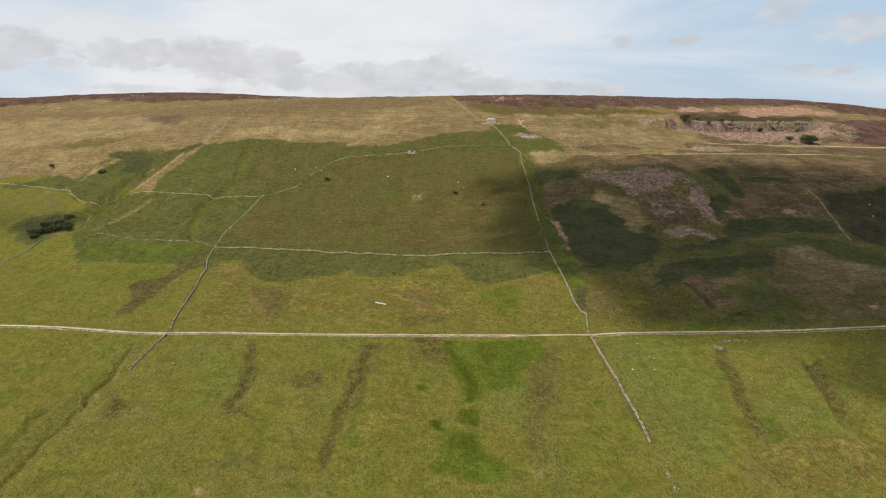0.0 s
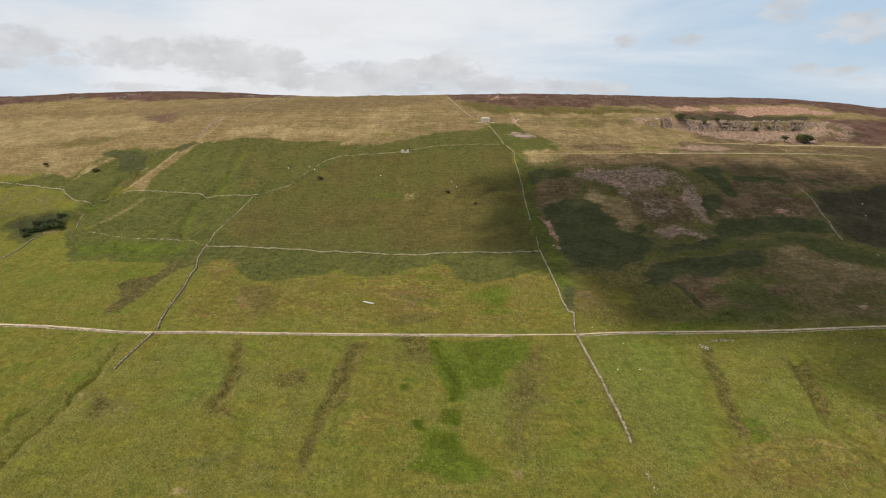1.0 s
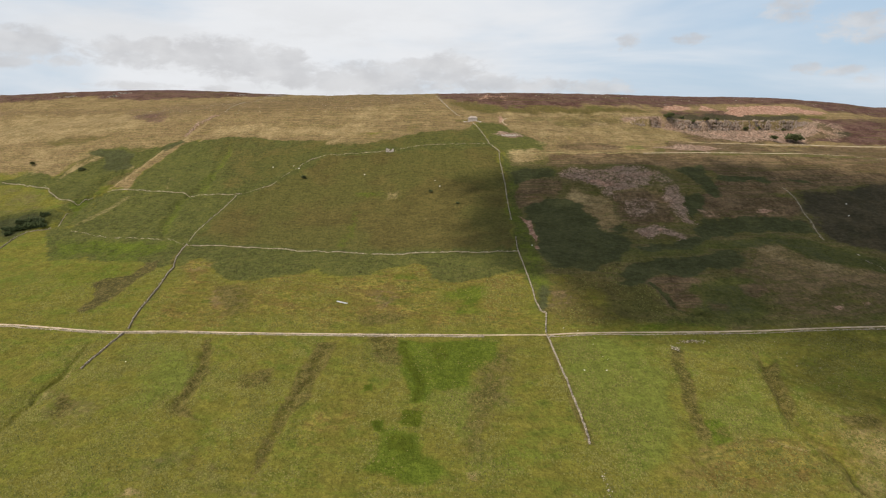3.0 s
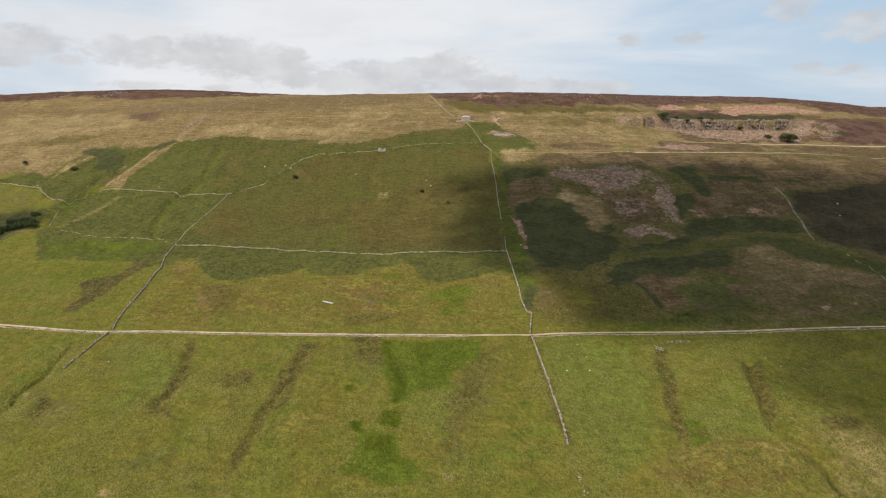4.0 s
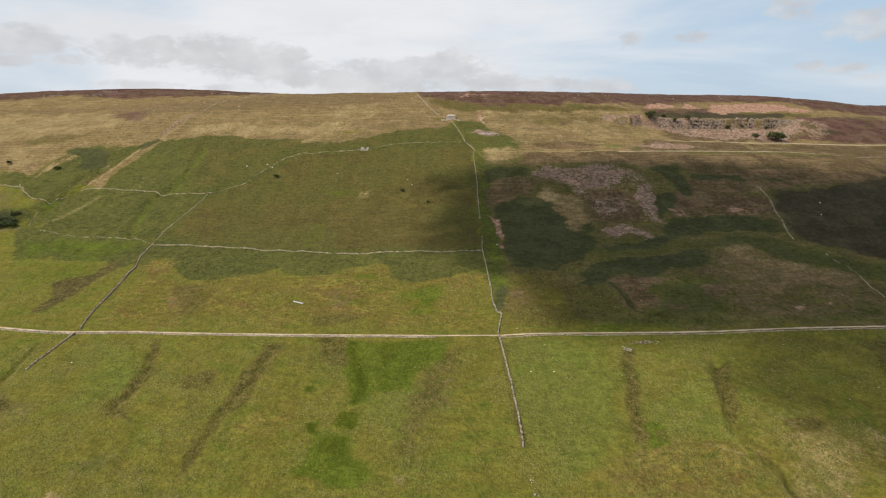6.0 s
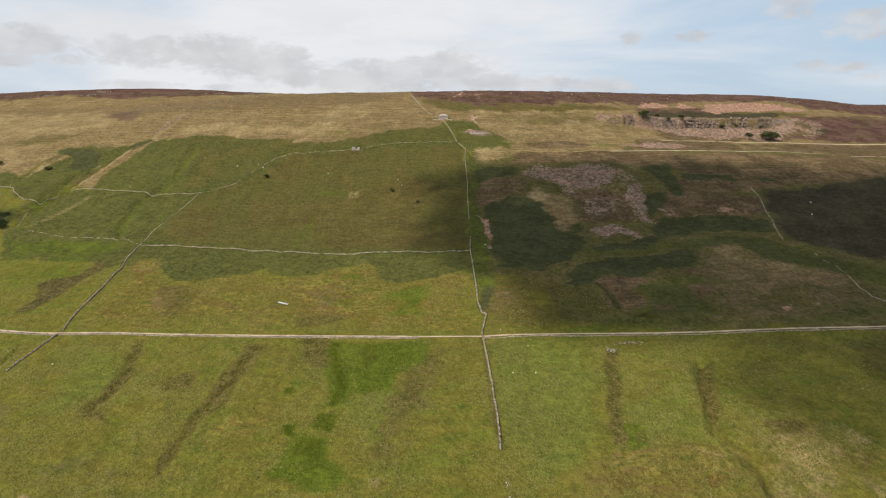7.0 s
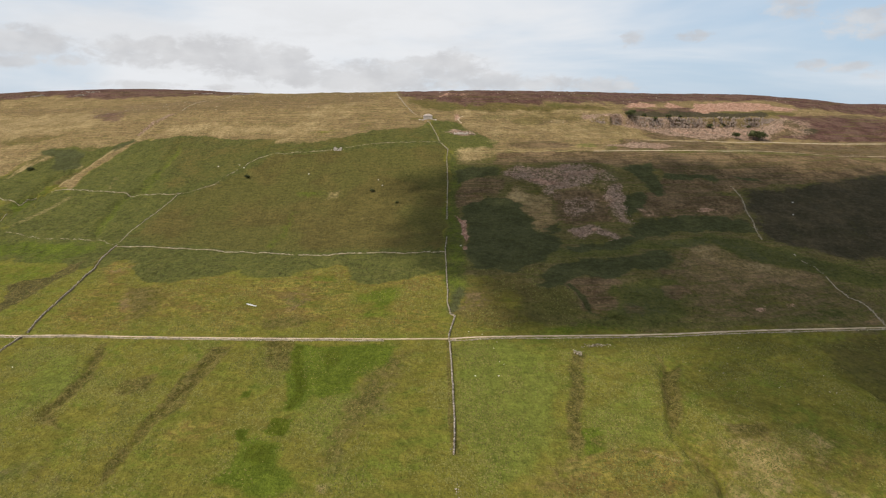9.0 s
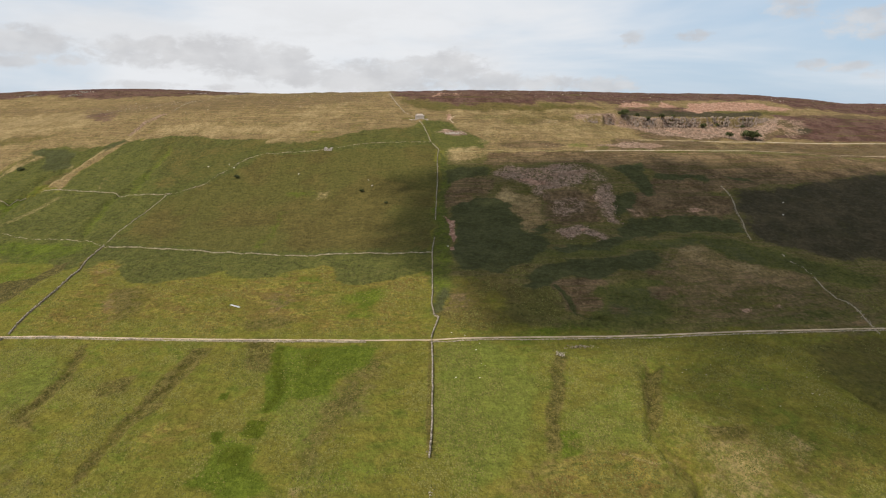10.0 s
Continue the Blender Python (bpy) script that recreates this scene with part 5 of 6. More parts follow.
def dry_stone_wall(line, high=1.5, ruin=0.0, label="grey dry stone wall with upright cope stones", seed=1, patchy=0.0):
    """A battered wall of rough stone with a row of cope stones; ruin lowers and breaks it."""
    rng = random.Random(seed)
    s, x, y = along(line, 0.8)
    x = x + 0.3 * ripple(s, s * 0 + seed, 19.0, seed) + 0.16 * ripple(s, s * 0, 7.0, seed + 1) + 0.14 * ripple(s, s * 0, 3.1, seed + 9)
    y = y + 0.7 * ripple(s, s * 0 + seed, 19.0, seed + 2) + 0.35 * ripple(s, s * 0, 6.0, seed + 10)
    z = land(x, y)
    dx, dy = np.gradient(x), np.gradient(y)
    n = np.hypot(dx, dy) + 1e-9
    nx, ny = -dy / n, dx / n
    broken = np.clip(ruin * (0.55 + 1.6 * np.abs(ripple(s, s * 0, 11.0, seed + 3)) + 0.5 * ripple(s, s * 0, 3.0, seed + 4)), 0, 1)
    tall = 0.54 * high * (1 - 0.85 * broken) * (1 + 0.28 * ripple(s, s * 0, 4.0, seed + 5) + 0.24 * ripple(s, s * 0, 13.0, seed + 6))
    if patchy:
        fallen = np.clip((ripple(s, s * 0, 26.0, seed + 7) + 0.5 * ripple(s, s * 0, 7.0, seed + 8) - 0.25 + patchy) * 6, 0, 1)
        tall, broken = tall * (1 - 0.8 * fallen), np.maximum(broken, fallen)
    root = thing("dry_stone_wall", (float(x[0]), float(y[0]), float(z[0])), label, "stone wall", "field walls")
    ox, oy, oz = x[0], y[0], z[0]
    verts, faces = [], []
    for i in range(len(s)):
        h, spread = tall[i], 0.32 + 0.30 * broken[i]
        for side, up in ((-spread, -0.5), (-spread, 0.1), (-0.31, 0.5), (-0.27, 0.88), (0.0, 1.04), (0.27, 0.88), (0.31, 0.5), (spread, 0.1), (spread, -0.5)):
            w = side * (1 + rng.uniform(-0.28, 0.28))
            lift = up * h + (rng.uniform(-0.16, 0.16) if up > 0.2 else 0)
            verts.append((x[i] + nx[i] * w - ox, y[i] + ny[i] * w - oy, z[i] + lift - oz))
    for i in range(len(s) - 1):
        a, b = i * 9, i * 9 + 9
        for k in range(8):
            faces.append((a + k, a + k + 1, b + k + 1, b + k))
    last = (len(s) - 1) * 9
    faces += [tuple(range(8, -1, -1)), tuple(range(last, last + 9))]
    from_lists("wall_body", verts, faces, STONE, root)
    verts, faces = [], []
    run, total = 0.0, s[-1]
    while run < total:
        i = min(int(run / total * (len(s) - 1)), len(s) - 1)
        if tall[i] > 0.38 * high and rng.random() > 0.06:
            add_stone(verts, faces, rng, (x[i] - ox, y[i] - oy, z[i] + tall[i] + 0.10 - oz), (rng.uniform(0.40, 0.80), rng.uniform(0.50, 0.85), rng.uniform(0.18, 0.50)),
                      math.atan2(dy[i], dx[i]) + rng.uniform(-0.25, 0.25))
        elif rng.random() < 0.35:
            away = rng.uniform(-1.6, 1.6)
            add_stone(verts, faces, rng, (x[i] + nx[i] * away - ox, y[i] + ny[i] * away - oy, z[i] + 0.1 - oz), [rng.uniform(0.3, 0.7)] * 2 + [0.35], rng.uniform(0, 3))
        run += 0.5
    if verts:
        from_lists("cope_stones", verts, faces, COPE, root, "rough upright cope stones", kind="stuff")
    return root


def stone_track(name, line, wide, mat, label):
    """A worn track that lies on the ground, with ragged edges and two wheel ruts."""
    s, x, y = along(line, 1.5)
    dx, dy = np.gradient(x), np.gradient(y)
    n = np.hypot(dx, dy) + 1e-9
    nx, ny = -dy / n, dx / n
    verts, faces = [], []
    for k, side in enumerate((-0.5, -0.36, -0.22, 0.0, 0.22, 0.36, 0.5)):
        w = wide * side * (1 + (0.5 * ripple(s, s * 0, 6.0, 40 + k) if k in (0, 6) else 0.1 * ripple(s, s * 0, 9.0, 40 + k)))
        px, py = x + nx * w, y + ny * w
        pz = land(px, py) + (0.10, 0.20, 0.12, 0.22, 0.12, 0.20, 0.10)[k] + 0.05
        verts += list(zip(px.tolist(), py.tolist(), pz.tolist()))
    m = len(s)
    for k in range(6):
        for i in range(m - 1):
            faces.append((k * m + i, k * m + i + 1, (k + 1) * m + i + 1, (k + 1) * m + i))
    faces = [f[::-1] for f in faces]
    return tagged(from_lists(name, verts, faces, mat), label, "track", kind="structure")


# ---- tracks and field walls ----
stone_track("track", TRACK, 1.6, GRAVEL, "pale limestone farm track along the fell wall")
stone_track("track_quarry", QUARRY_TRACK, 2.0, OLD_TRACK, "pale stony quarry track on a terrace")
stone_track("track_terrace", TERRACE_TRACK, 2.0, OLD_TRACK, "pale stony terrace track below the quarry")
stone_track("track_bend", TRACK_BEND, 1.6, GRAVEL, "bare pale bend of the hill track by the barn")
stone_track("path_terrace", TERRACE_PATH, 1.5, PATH, "faint worn path along the terrace")

BELOW_TRACK = [(x, y - 2.4) for x, y in TRACK]
dry_stone_wall([p for p in BELOW_TRACK if p[0] < 84], 1.75, 0.22, "long grey dry stone wall, tumbled in places, below the track", 3, 0.16)
dry_stone_wall([p for p in BELOW_TRACK if p[0] > 86], 1.2, 0.6, "low tumbled dry stone wall below the track", 24, 0.2)
dry_stone_wall(WALL_NEAR, 1.6, 0.02, seed=4)
dry_stone_wall(WALL_MID, 1.5, 0.05, seed=6)
dry_stone_wall(WALL_UP, 1.3, 0.35, seed=7)
dry_stone_wall(WALL_TO_BARN, 1.3, 0.35, "dry stone wall that climbs to the field barn", 8)
dry_stone_wall(WALL_TOP, 1.0, 0.8, "broken dry stone wall over the moor edge", 9)
dry_stone_wall(WALL_LEFT, 1.6, 0.1, seed=10)
dry_stone_wall(WALL_LEFT_UP, 1.3, 0.4, seed=11)
dry_stone_wall(WALL_LEFT_BEND, 1.1, 0.7, seed=12)
dry_stone_wall(WALL_HEAD, 1.1, 0.9, "gapped dry stone wall at the head of the bracken field", 13)
dry_stone_wall(WALL_CROSS, 1.5, 0.3, "long pale dry stone wall across the bracken", 14)
dry_stone_wall(WALL_UPPER_LEFT, 1.4, 0.35, seed=15)
dry_stone_wall(WALL_LOWER_LEFT, 1.2, 0.7, "gapped dry stone wall sunk in bracken", 16)
dry_stone_wall(WALL_FAR_LEFT, 1.4, 0.35, "dry stone intake wall below rough grazing", 17)
dry_stone_wall(WALL_COPSE, 1.6, 0.35, "mossy dry stone wall beside the thorn copse", 18)
dry_stone_wall(WALL_STUB, 1.4, 0.3, "short dry stone wall in the ghyll", 19)
dry_stone_wall(WALL_NEAR_LEFT, 1.6, 0.12, "crooked dry stone wall ending in the pasture", 20)
dry_stone_wall(WALL_RIGHT, 0.36, 0.95, "broken dry stone wall on dark heathery slope", 21, 0.3)
dry_stone_wall(WALL_RIGHT_LOW, 0.85, 0.85, "dry stone wall dropping through rough grass", 22)
dry_stone_wall(WALL_RIDGE, 1.2, 0.6, "fallen dry stone wall along the ridge", 23)


# ---- buildings ----
def box(bm, lo, hi):
    v = [bm.verts.new((x, y, z)) for z in (lo[2], hi[2]) for x, y in ((lo[0], lo[1]), (hi[0], lo[1]), (hi[0], hi[1]), (lo[0], hi[1]))]
    for f in ((3, 2, 1, 0), (4, 5, 6, 7), (0, 1, 5, 4), (1, 2, 6, 5), (2, 3, 7, 6), (3, 0, 4, 7)):
        bm.faces.new([v[i] for i in f])


def field_barn(x, y, turn):
    z = ground_at(x, y)
    root = thing("field_barn", (x, y, z), "small grey stone field barn with a stone slab roof", "barn", turn=turn)
    bm = bmesh.new()
    for sign in (-1, 1):
        box(bm, (-5.2, 2.7 * sign - 0.3, -1.5), (5.2, 2.7 * sign + 0.3, 3.4))
        part("side_wall", bm, BARN_STONE, root)
        bm = bmesh.new()
    for sign in (-1, 1):
        box(bm, (5.2 * sign - 0.3, -2.39, -1.5), (5.2 * sign + 0.3, 2.39, 3.4))
        part("end_wall", bm, BARN_STONE, root)
        bm = bmesh.new()

    def slab(corners):
        # a sheet of stone slabs with thickness
        top = [bm.verts.new(p) for p in corners]
        low = [bm.verts.new((p[0], p[1], p[2] - 0.16)) for p in corners]
        bm.faces.new(top)
        bm.faces.new(low[::-1])
        for i in range(len(top)):
            j = (i + 1) % len(top)
            bm.faces.new((top[i], low[i], low[j], top[j]))

    for sign in (-1, 1):
        for row in range(3):
            a, b = row / 3, (row + 1) / 3 + 0.04
            la, lb = 5.9 - 3.0 * a, 5.9 - 3.0 * min(b, 1)
            ya, yb = 3.4 * (1 - a), 3.4 * (1 - min(b, 1))
            za, zb = 3.38 + 2.1 * a + 0.12, 3.38 + 2.1 * min(b, 1) + 0.04
            q = [(-la, ya * sign, za), (la, ya * sign, za), (lb, yb * sign, zb), (-lb, yb * sign, zb)]
            slab(q if sign < 0 else q[::-1])
        part("roof_slope", bm, SLATE, root, "stone slab roof slope")
        bm = bmesh.new()
    for sign in (-1, 1):
        q = [(5.9 * sign, -3.4, 3.44), (5.9 * sign, 3.4, 3.44), (2.9 * sign, 0.0, 5.5)]
        slab(q if sign > 0 else q[::-1])
        part("roof_hip", bm, SLATE, root, "stone slab hip of the roof")
        bm = bmesh.new()
    box(bm, (-3.0, -0.22, 5.36), (3.0, 0.22, 5.62))
    part("ridge", bm, SLATE, root)


def ruin(x, y, wide, deep, high, label, seed, turn=0.0):
    """Roofless walls of a tumbled building, with fallen stone about them."""
    rng = random.Random(seed)
    z = ground_at(x, y)
    root = thing("ruined_barn", (x, y, z), label, "ruin", turn=turn)
    corners = [(-wide / 2, -deep / 2), (wide / 2, -deep / 2), (wide / 2, deep / 2), (-wide / 2, deep / 2)]
    for (ax, ay), (bx, by) in zip(corners, corners[1:] + corners[:1]):
        verts, faces = [], []
        n = max(3, int(math.hypot(bx - ax, by - ay) / 0.6))
        for i in range(n):
            f = i / (n - 1)
            top = high * max(0.15, 0.6 + 0.8 * math.sin(f * 5 + seed + ax) * 0.6 + rng.uniform(-0.2, 0.2))
            level = -0.6
            while level < top:
                add_stone(verts, faces, rng, (ax + (bx - ax) * f, ay + (by - ay) * f, level), (0.8, 0.75, 0.6), math.atan2(by - ay, bx - ax) + rng.uniform(-0.1, 0.1))
                level += 0.5
        from_lists("broken_wall", verts, faces, BARN_STONE, root, kind="stuff")
    verts, faces = [], []
    for _ in range(70):
        add_stone(verts, faces, rng, (rng.gauss(0, wide * 0.45), rng.gauss(0, deep * 0.5), rng.uniform(-0.3, 0.4)), [rng.uniform(0.3, 0.9)] * 3, rng.uniform(0, 3))
    from_lists("rubble", verts, faces, COPE, root, kind="stuff")


field_barn(60.0, 875.0, 4.0)
ruin(-35.0, 772.0, 7.5, 5.0, 2.6, "roofless tumbled stone hut on the field wall", 31)
ruin(100.0, 817.0, 15.0, 6.0, 1.2, "low footings of a ruined stone sheepfold", 32)


def stones_heap(name, x, y, wide, deep, count, size, mat, label, category, seed):
    rng = random.Random(seed)
    z = ground_at(x, y)
    verts, faces = [], []
    for _ in range(count):
        a, b = rng.gauss(0, wide / 3), rng.gauss(0, deep / 3)
        h = ground_at(x + a, y + b) - z + rng.uniform(-0.1, 0.25) + 0.5 * math.exp(-(a / wide * 3) ** 2 - (b / deep * 3) ** 2)
        s = rng.uniform(0.5, 1.3) * size
        add_stone(verts, faces, rng, (a, b, h), (s, s * rng.uniform(0.6, 1), s * 0.7), rng.uniform(0, 3))
    ob = from_lists(name, verts, faces, mat, kind="stuff")
    ob.location = (x, y, z)
    return tagged(ob, label, category)


for place, seed in (((90.5, 256.9), 49), ((91.0, 249.8), 50)):
    stones_heap("fallen_wall_end", *place, 2.0, 5.0, 12, 0.42, COPE, "few loose stones of a lost wall in grass", "stones", seed)
stones_heap("barn_rubble", 52.0, 871.5, 7, 4, 40, 0.9, BARN_STONE, "fallen grey stone beside the field barn", "stones", 39)
stones_heap("barn_rubble", 68.5, 871.5, 7, 4, 40, 0.9, BARN_STONE, "fallen grey stone beside the field barn", "stones", 40)
stones_heap("stone_heap", 171, 389.5, 12, 2.5, 90, 0.6, STONE, "low heap of tumbled wall stone in grass", "stones", 41)
stones_heap("stone_heap", 158.5, 380.5, 4.5, 4, 45, 0.6, COPE, "small heap of grey stones in pasture", "stones", 42)
for place, seed in (((-561, 1241), 44), ((-549, 1264), 45), ((-640, 1250), 46), ((-336, 1234), 47), ((-270, 1224), 48)):
    stones_heap("crag", *place, 24, 8, 30, 2.4, COPE, "pale gritstone crag breaking through moorland heather", "crag", seed)


def boulder(x, y, size, seed):
    rng = random.Random(seed)
    bm = bmesh.new()
    bmesh.ops.create_icosphere(bm, subdivisions=1, radius=size * 0.42)
    for v in bm.verts:
        v.co = Vector((v.co.x * 1.2, v.co.y, v.co.z * 0.8)) * rng.uniform(0.75, 1.15)
    ob = part("boulder", bm, PALE_ROCK)
    ob.location = (x, y, ground_at(x, y) + size * 0.25)
    return tagged(ob, "pale limestone boulder lying in the grass", "boulder", "boulders on the fell")


# the last eight are white specks of unknown kind, built as boulders
for n, (x, y, size) in enumerate(((-161, 755, 1.9), (-138, 754, 1.4), (-131, 746, 2.0), (-58, 725, 1.5), (21, 691.5, 1.6), (16, 705, 1.3),
                                  (-429, 785, 1.8), (96, 543, 1.6), (399, 642, 1.5), (388, 617, 1.6), (-153.5, 374.5, 0.9), (100.8, 349.2, 1), (112.9, 350.9, 0.95), (114.4, 390.7, 0.7), (112.2, 382.6, 0.7), (114.3, 366.6, 0.5), (116.3, 363.8, 0.5), (98.6, 403.8, 0.7), (106.5, 400.2, 0.6))):
    boulder(x, y, size, 60 + n)


def feed_trough():
    ax, ay, bx, by = -45.6, 452.0, -38.2, 446.8
    long, turn = math.hypot(bx - ax, by - ay), math.degrees(math.atan2(by - ay, bx - ax))
    za, zb = ground_at(ax, ay), ground_at(bx, by)
    root = new("feed_trough")
    root.matrix_world = pose((ax + bx) / 2, (ay + by) / 2, (za + zb) / 2 + 0.45, 0, -math.degrees(math.atan2(zb - za, long)), turn)
    tagged(root, "long galvanised steel feed trough lying in pasture", "trough")
    bm = bmesh.new()
    rows = []
    for px in (-long / 2, long / 2):
        rows.append([bm.verts.new((px, r * math.cos(a), r * math.sin(a))) for r in (0.62, 0.56) for a in [math.pi + k * math.pi / 8 for k in range(9)]])
    a, b = rows
    for k in range(8):
        bm.faces.new((a[k], a[k + 1], b[k + 1], b[k]))
        bm.faces.new((b[9 + k], b[10 + k], a[10 + k], a[9 + k]))
    for k in (0, 8):
        bm.faces.new((a[k], b[k], b[9 + k], a[9 + k]))
    part("basin", bm, ZINC, root)
    for px in (-long / 2, long / 2):
        bm = bmesh.new()
        v = [bm.verts.new((px, 0.62 * math.cos(t), 0.62 * math.sin(t))) for t in [math.pi + k * math.pi / 8 for k in range(9)]]
        bm.faces.new(v)
        bmesh.ops.solidify(bm, geom=bm.faces[:], thickness=0.05)
        part("end_plate", bm, ZINC, root)
    for px in (-long / 2 + 0.6, 0.0, long / 2 - 0.6):
        for side in (-0.45, 0.45):
            bm = bmesh.new()
            box(bm, (px - 0.05, side - 0.05, -1.0), (px + 0.05, side + 0.05, -0.3))
            part("leg", bm, ZINC, root)


feed_trough()


# ---- the quarry face ----
def quarry_face():
    """Courses of split blocks that step back up the worked face, with gaps between them."""
    s, x, y = along(QUARRY_FOOT, 2.15)
    rng = random.Random(77)
    z = land(x, y)
    low, high = land(x, y - 4.0), land(x, y + 6.0)
    root = thing("quarry_face", (float(x[0]), float(y[0]), float(z[0])), "broken brown gritstone quarry face with dark joints", "quarry face")
    shapes = []
    for _ in range(14):
        bm = bmesh.new()
        bmesh.ops.create_cube(bm, size=1.0)
        bmesh.ops.subdivide_edges(bm, edges=bm.edges[:], cuts=1, use_grid_fill=True)
        for v in bm.verts:
            v.co = Vector([c * rng.uniform(0.72, 1.12) + rng.uniform(-0.05, 0.05) for c in v.co])
        mesh = bpy.data.meshes.new("block")
        bm.to_mesh(mesh)
        bm.free()
        mesh.materials.append(ROCK)
        shapes.append(mesh)
    for i in range(1, len(s) - 1):
        if 309 < x[i] < 318:
            continue
        wing = 0.62 if x[i] < 310 else 1.0
        for tier in range(3):
            if rng.random() < 0.16:
                continue
            f = (tier + 0.5) / 3 + rng.uniform(-0.1, 0.1)
            ob = new("block", rng.choice(shapes))
            ob.parent = root
            px, py = x[i] + rng.uniform(-0.9, 0.9), y[i] - 2.0 + 5.5 * f
            pz = low[i] + (high[i] - low[i]) * f * wing
            ob.location = (px - x[0], py - y[0], pz - z[0])
            ob.scale = (rng.uniform(1.2, 3.0), rng.uniform(2.4, 4.0), rng.uniform(2.2, 4.6) * wing)
            ob.rotation_euler = (rng.uniform(-0.1, 0.1), rng.uniform(-0.1, 0.1), rng.uniform(-0.5, 0.5))


quarry_face()


def scattered_stone(name, outlines, spacing, size, mat, label, seed):
    """Loose blocks strewn over outlines on the plan."""
    rng = random.Random(seed)
    verts, faces, px, py = [], [], [], []
    for outline in outlines:
        xs, ys = [p[0] for p in outline], [p[1] for p in outline]
        n = int((max(xs) - min(xs)) * (max(ys) - min(ys)) / spacing ** 2)
        px += [rng.uniform(min(xs), max(xs)) for _ in range(n)]
        py += [rng.uniform(min(ys), max(ys)) for _ in range(n)]
    x, y = np.array(px), np.array(py)
    keep = np.zeros(len(x), bool)
    for outline in outlines:
        keep |= inside(x + 5 * ripple(x, y, 15.0, 51), y + 5 * ripple(x, y, 15.0, 52), outline) > 0
    x, y = x[keep], y[keep]
    z = land(x, y)
    for a, b, c in zip(x, y, z):
        s = size * rng.choice((0.5, 0.7, 1.0, 1.0, 1.6))
        add_stone(verts, faces, rng, (a, b, c + s * 0.15), (s * rng.uniform(0.8, 1.5), s, s * rng.uniform(0.5, 0.9)), rng.uniform(0, 3))
    return tagged(from_lists(name, verts, faces, mat, kind="stuff"), label, "scree", kind="stuff")


scattered_stone("spoil_blocks", [o for o, _, _ in COVER["scree"]][:4], 2.3, 0.5, SPOIL, "grey and rusty blocks of quarry spoil", 81)
scattered_stone("quarry_blocks", [o for o, _, _ in COVER["scree"]][4:6], 5.5, 0.7, SPOIL, "fallen gritstone blocks on the quarry floor", 82)
scattered_stone("slope_stones", [o for o, _, _ in COVER["heath"]][2:7], 14.0, 0.6, COPE, "pale stones strewn over brown heath", 84)
scattered_stone("moor_stones", [o for o, _, _ in COVER["heather"]][:1], 21.0, 0.85, COPE, "pale gritstone blocks scattered in skyline heather", 85)
scattered_stone("pasture_stones", [[(215, 330), (300, 330), (300, 395), (215, 395)]], 10.0, 0.38, COPE, "small pale stones in damp pasture", 86)
scattered_stone("ghyll_scree", [o for o, _, _ in COVER["scree"]][6:7], 2.5, 0.7, SPOIL, "loose grey scree in the ghyll head", 83)


# ---- thorn trees and bushes ----
def thorn(x, y, tall, wide, seed, label="dark wind-bent hawthorn on the fellside", name="hawthorn", leaf=None):
    rng = random.Random(seed)
    root = thing(name, (x, y, ground_at(x, y) - 0.15), label, "tree", "thorn trees")
    verts, faces = [], []

    def limb(a, b, ra, rb):
        k, way = len(verts), (b - a).normalized()
        u = way.orthogonal().normalized()
        v = way.cross(u)
        for c, r in ((a, ra), (b, rb)):
            for n in range(6):
                t = n * math.pi / 3
                verts.append(tuple(c + u * math.cos(t) * r + v * math.sin(t) * r))
        for n in range(6):
            faces.append((k + n, k + (n + 1) % 6, k + 6 + (n + 1) % 6, k + 6 + n))

    fork = Vector((0.1 * tall, 0, tall * 0.35))
    limb(Vector((0, 0, -0.3)), fork, 0.05 * tall, 0.035 * tall)
    tips = []
    for n in range(6):
        t = n * 1.05 + rng.uniform(-0.3, 0.3)
        tip = fork + Vector((math.cos(t) * wide * 0.32, math.sin(t) * wide * 0.32, tall * rng.uniform(0.2, 0.45)))
        limb(fork, tip, 0.028 * tall, 0.01 * tall)
        tips.append(tip)
    tips.append(fork + Vector((0.05 * tall, 0, tall * 0.4)))
    from_lists("trunk", verts, faces, BARK, root, "forked grey trunk and limbs")
    verts, faces = [], []
    for _ in range(420):
        c = rng.choice(tips)
        d = Vector((rng.gauss(0, 1), rng.gauss(0, 1), rng.gauss(0, 0.8)))
        p = c + d * wide * 0.125
        p.z = max(p.z, tall * 0.12)
        s = rng.uniform(0.05, 0.11) * wide
        a = Vector((rng.gauss(0, 1), rng.gauss(0, 1), rng.gauss(0, 1))).normalized()
        b = a.orthogonal().normalized()
        e = a.cross(b)
        k = len(verts)
        verts += [tuple(p + b * s), tuple(p + e * s * 0.8), tuple(p - b * s * 0.9), tuple(p - e * s), tuple(p + a * s * 0.5)]
        faces += [(k, k + 1, k + 4), (k + 1, k + 2, k + 4), (k + 2, k + 3, k + 4), (k + 3, k, k + 4)]
    from_lists("crown", verts, faces, leaf or LEAF, root, "uneven crown of small dark leaves", kind="stuff")
    return root


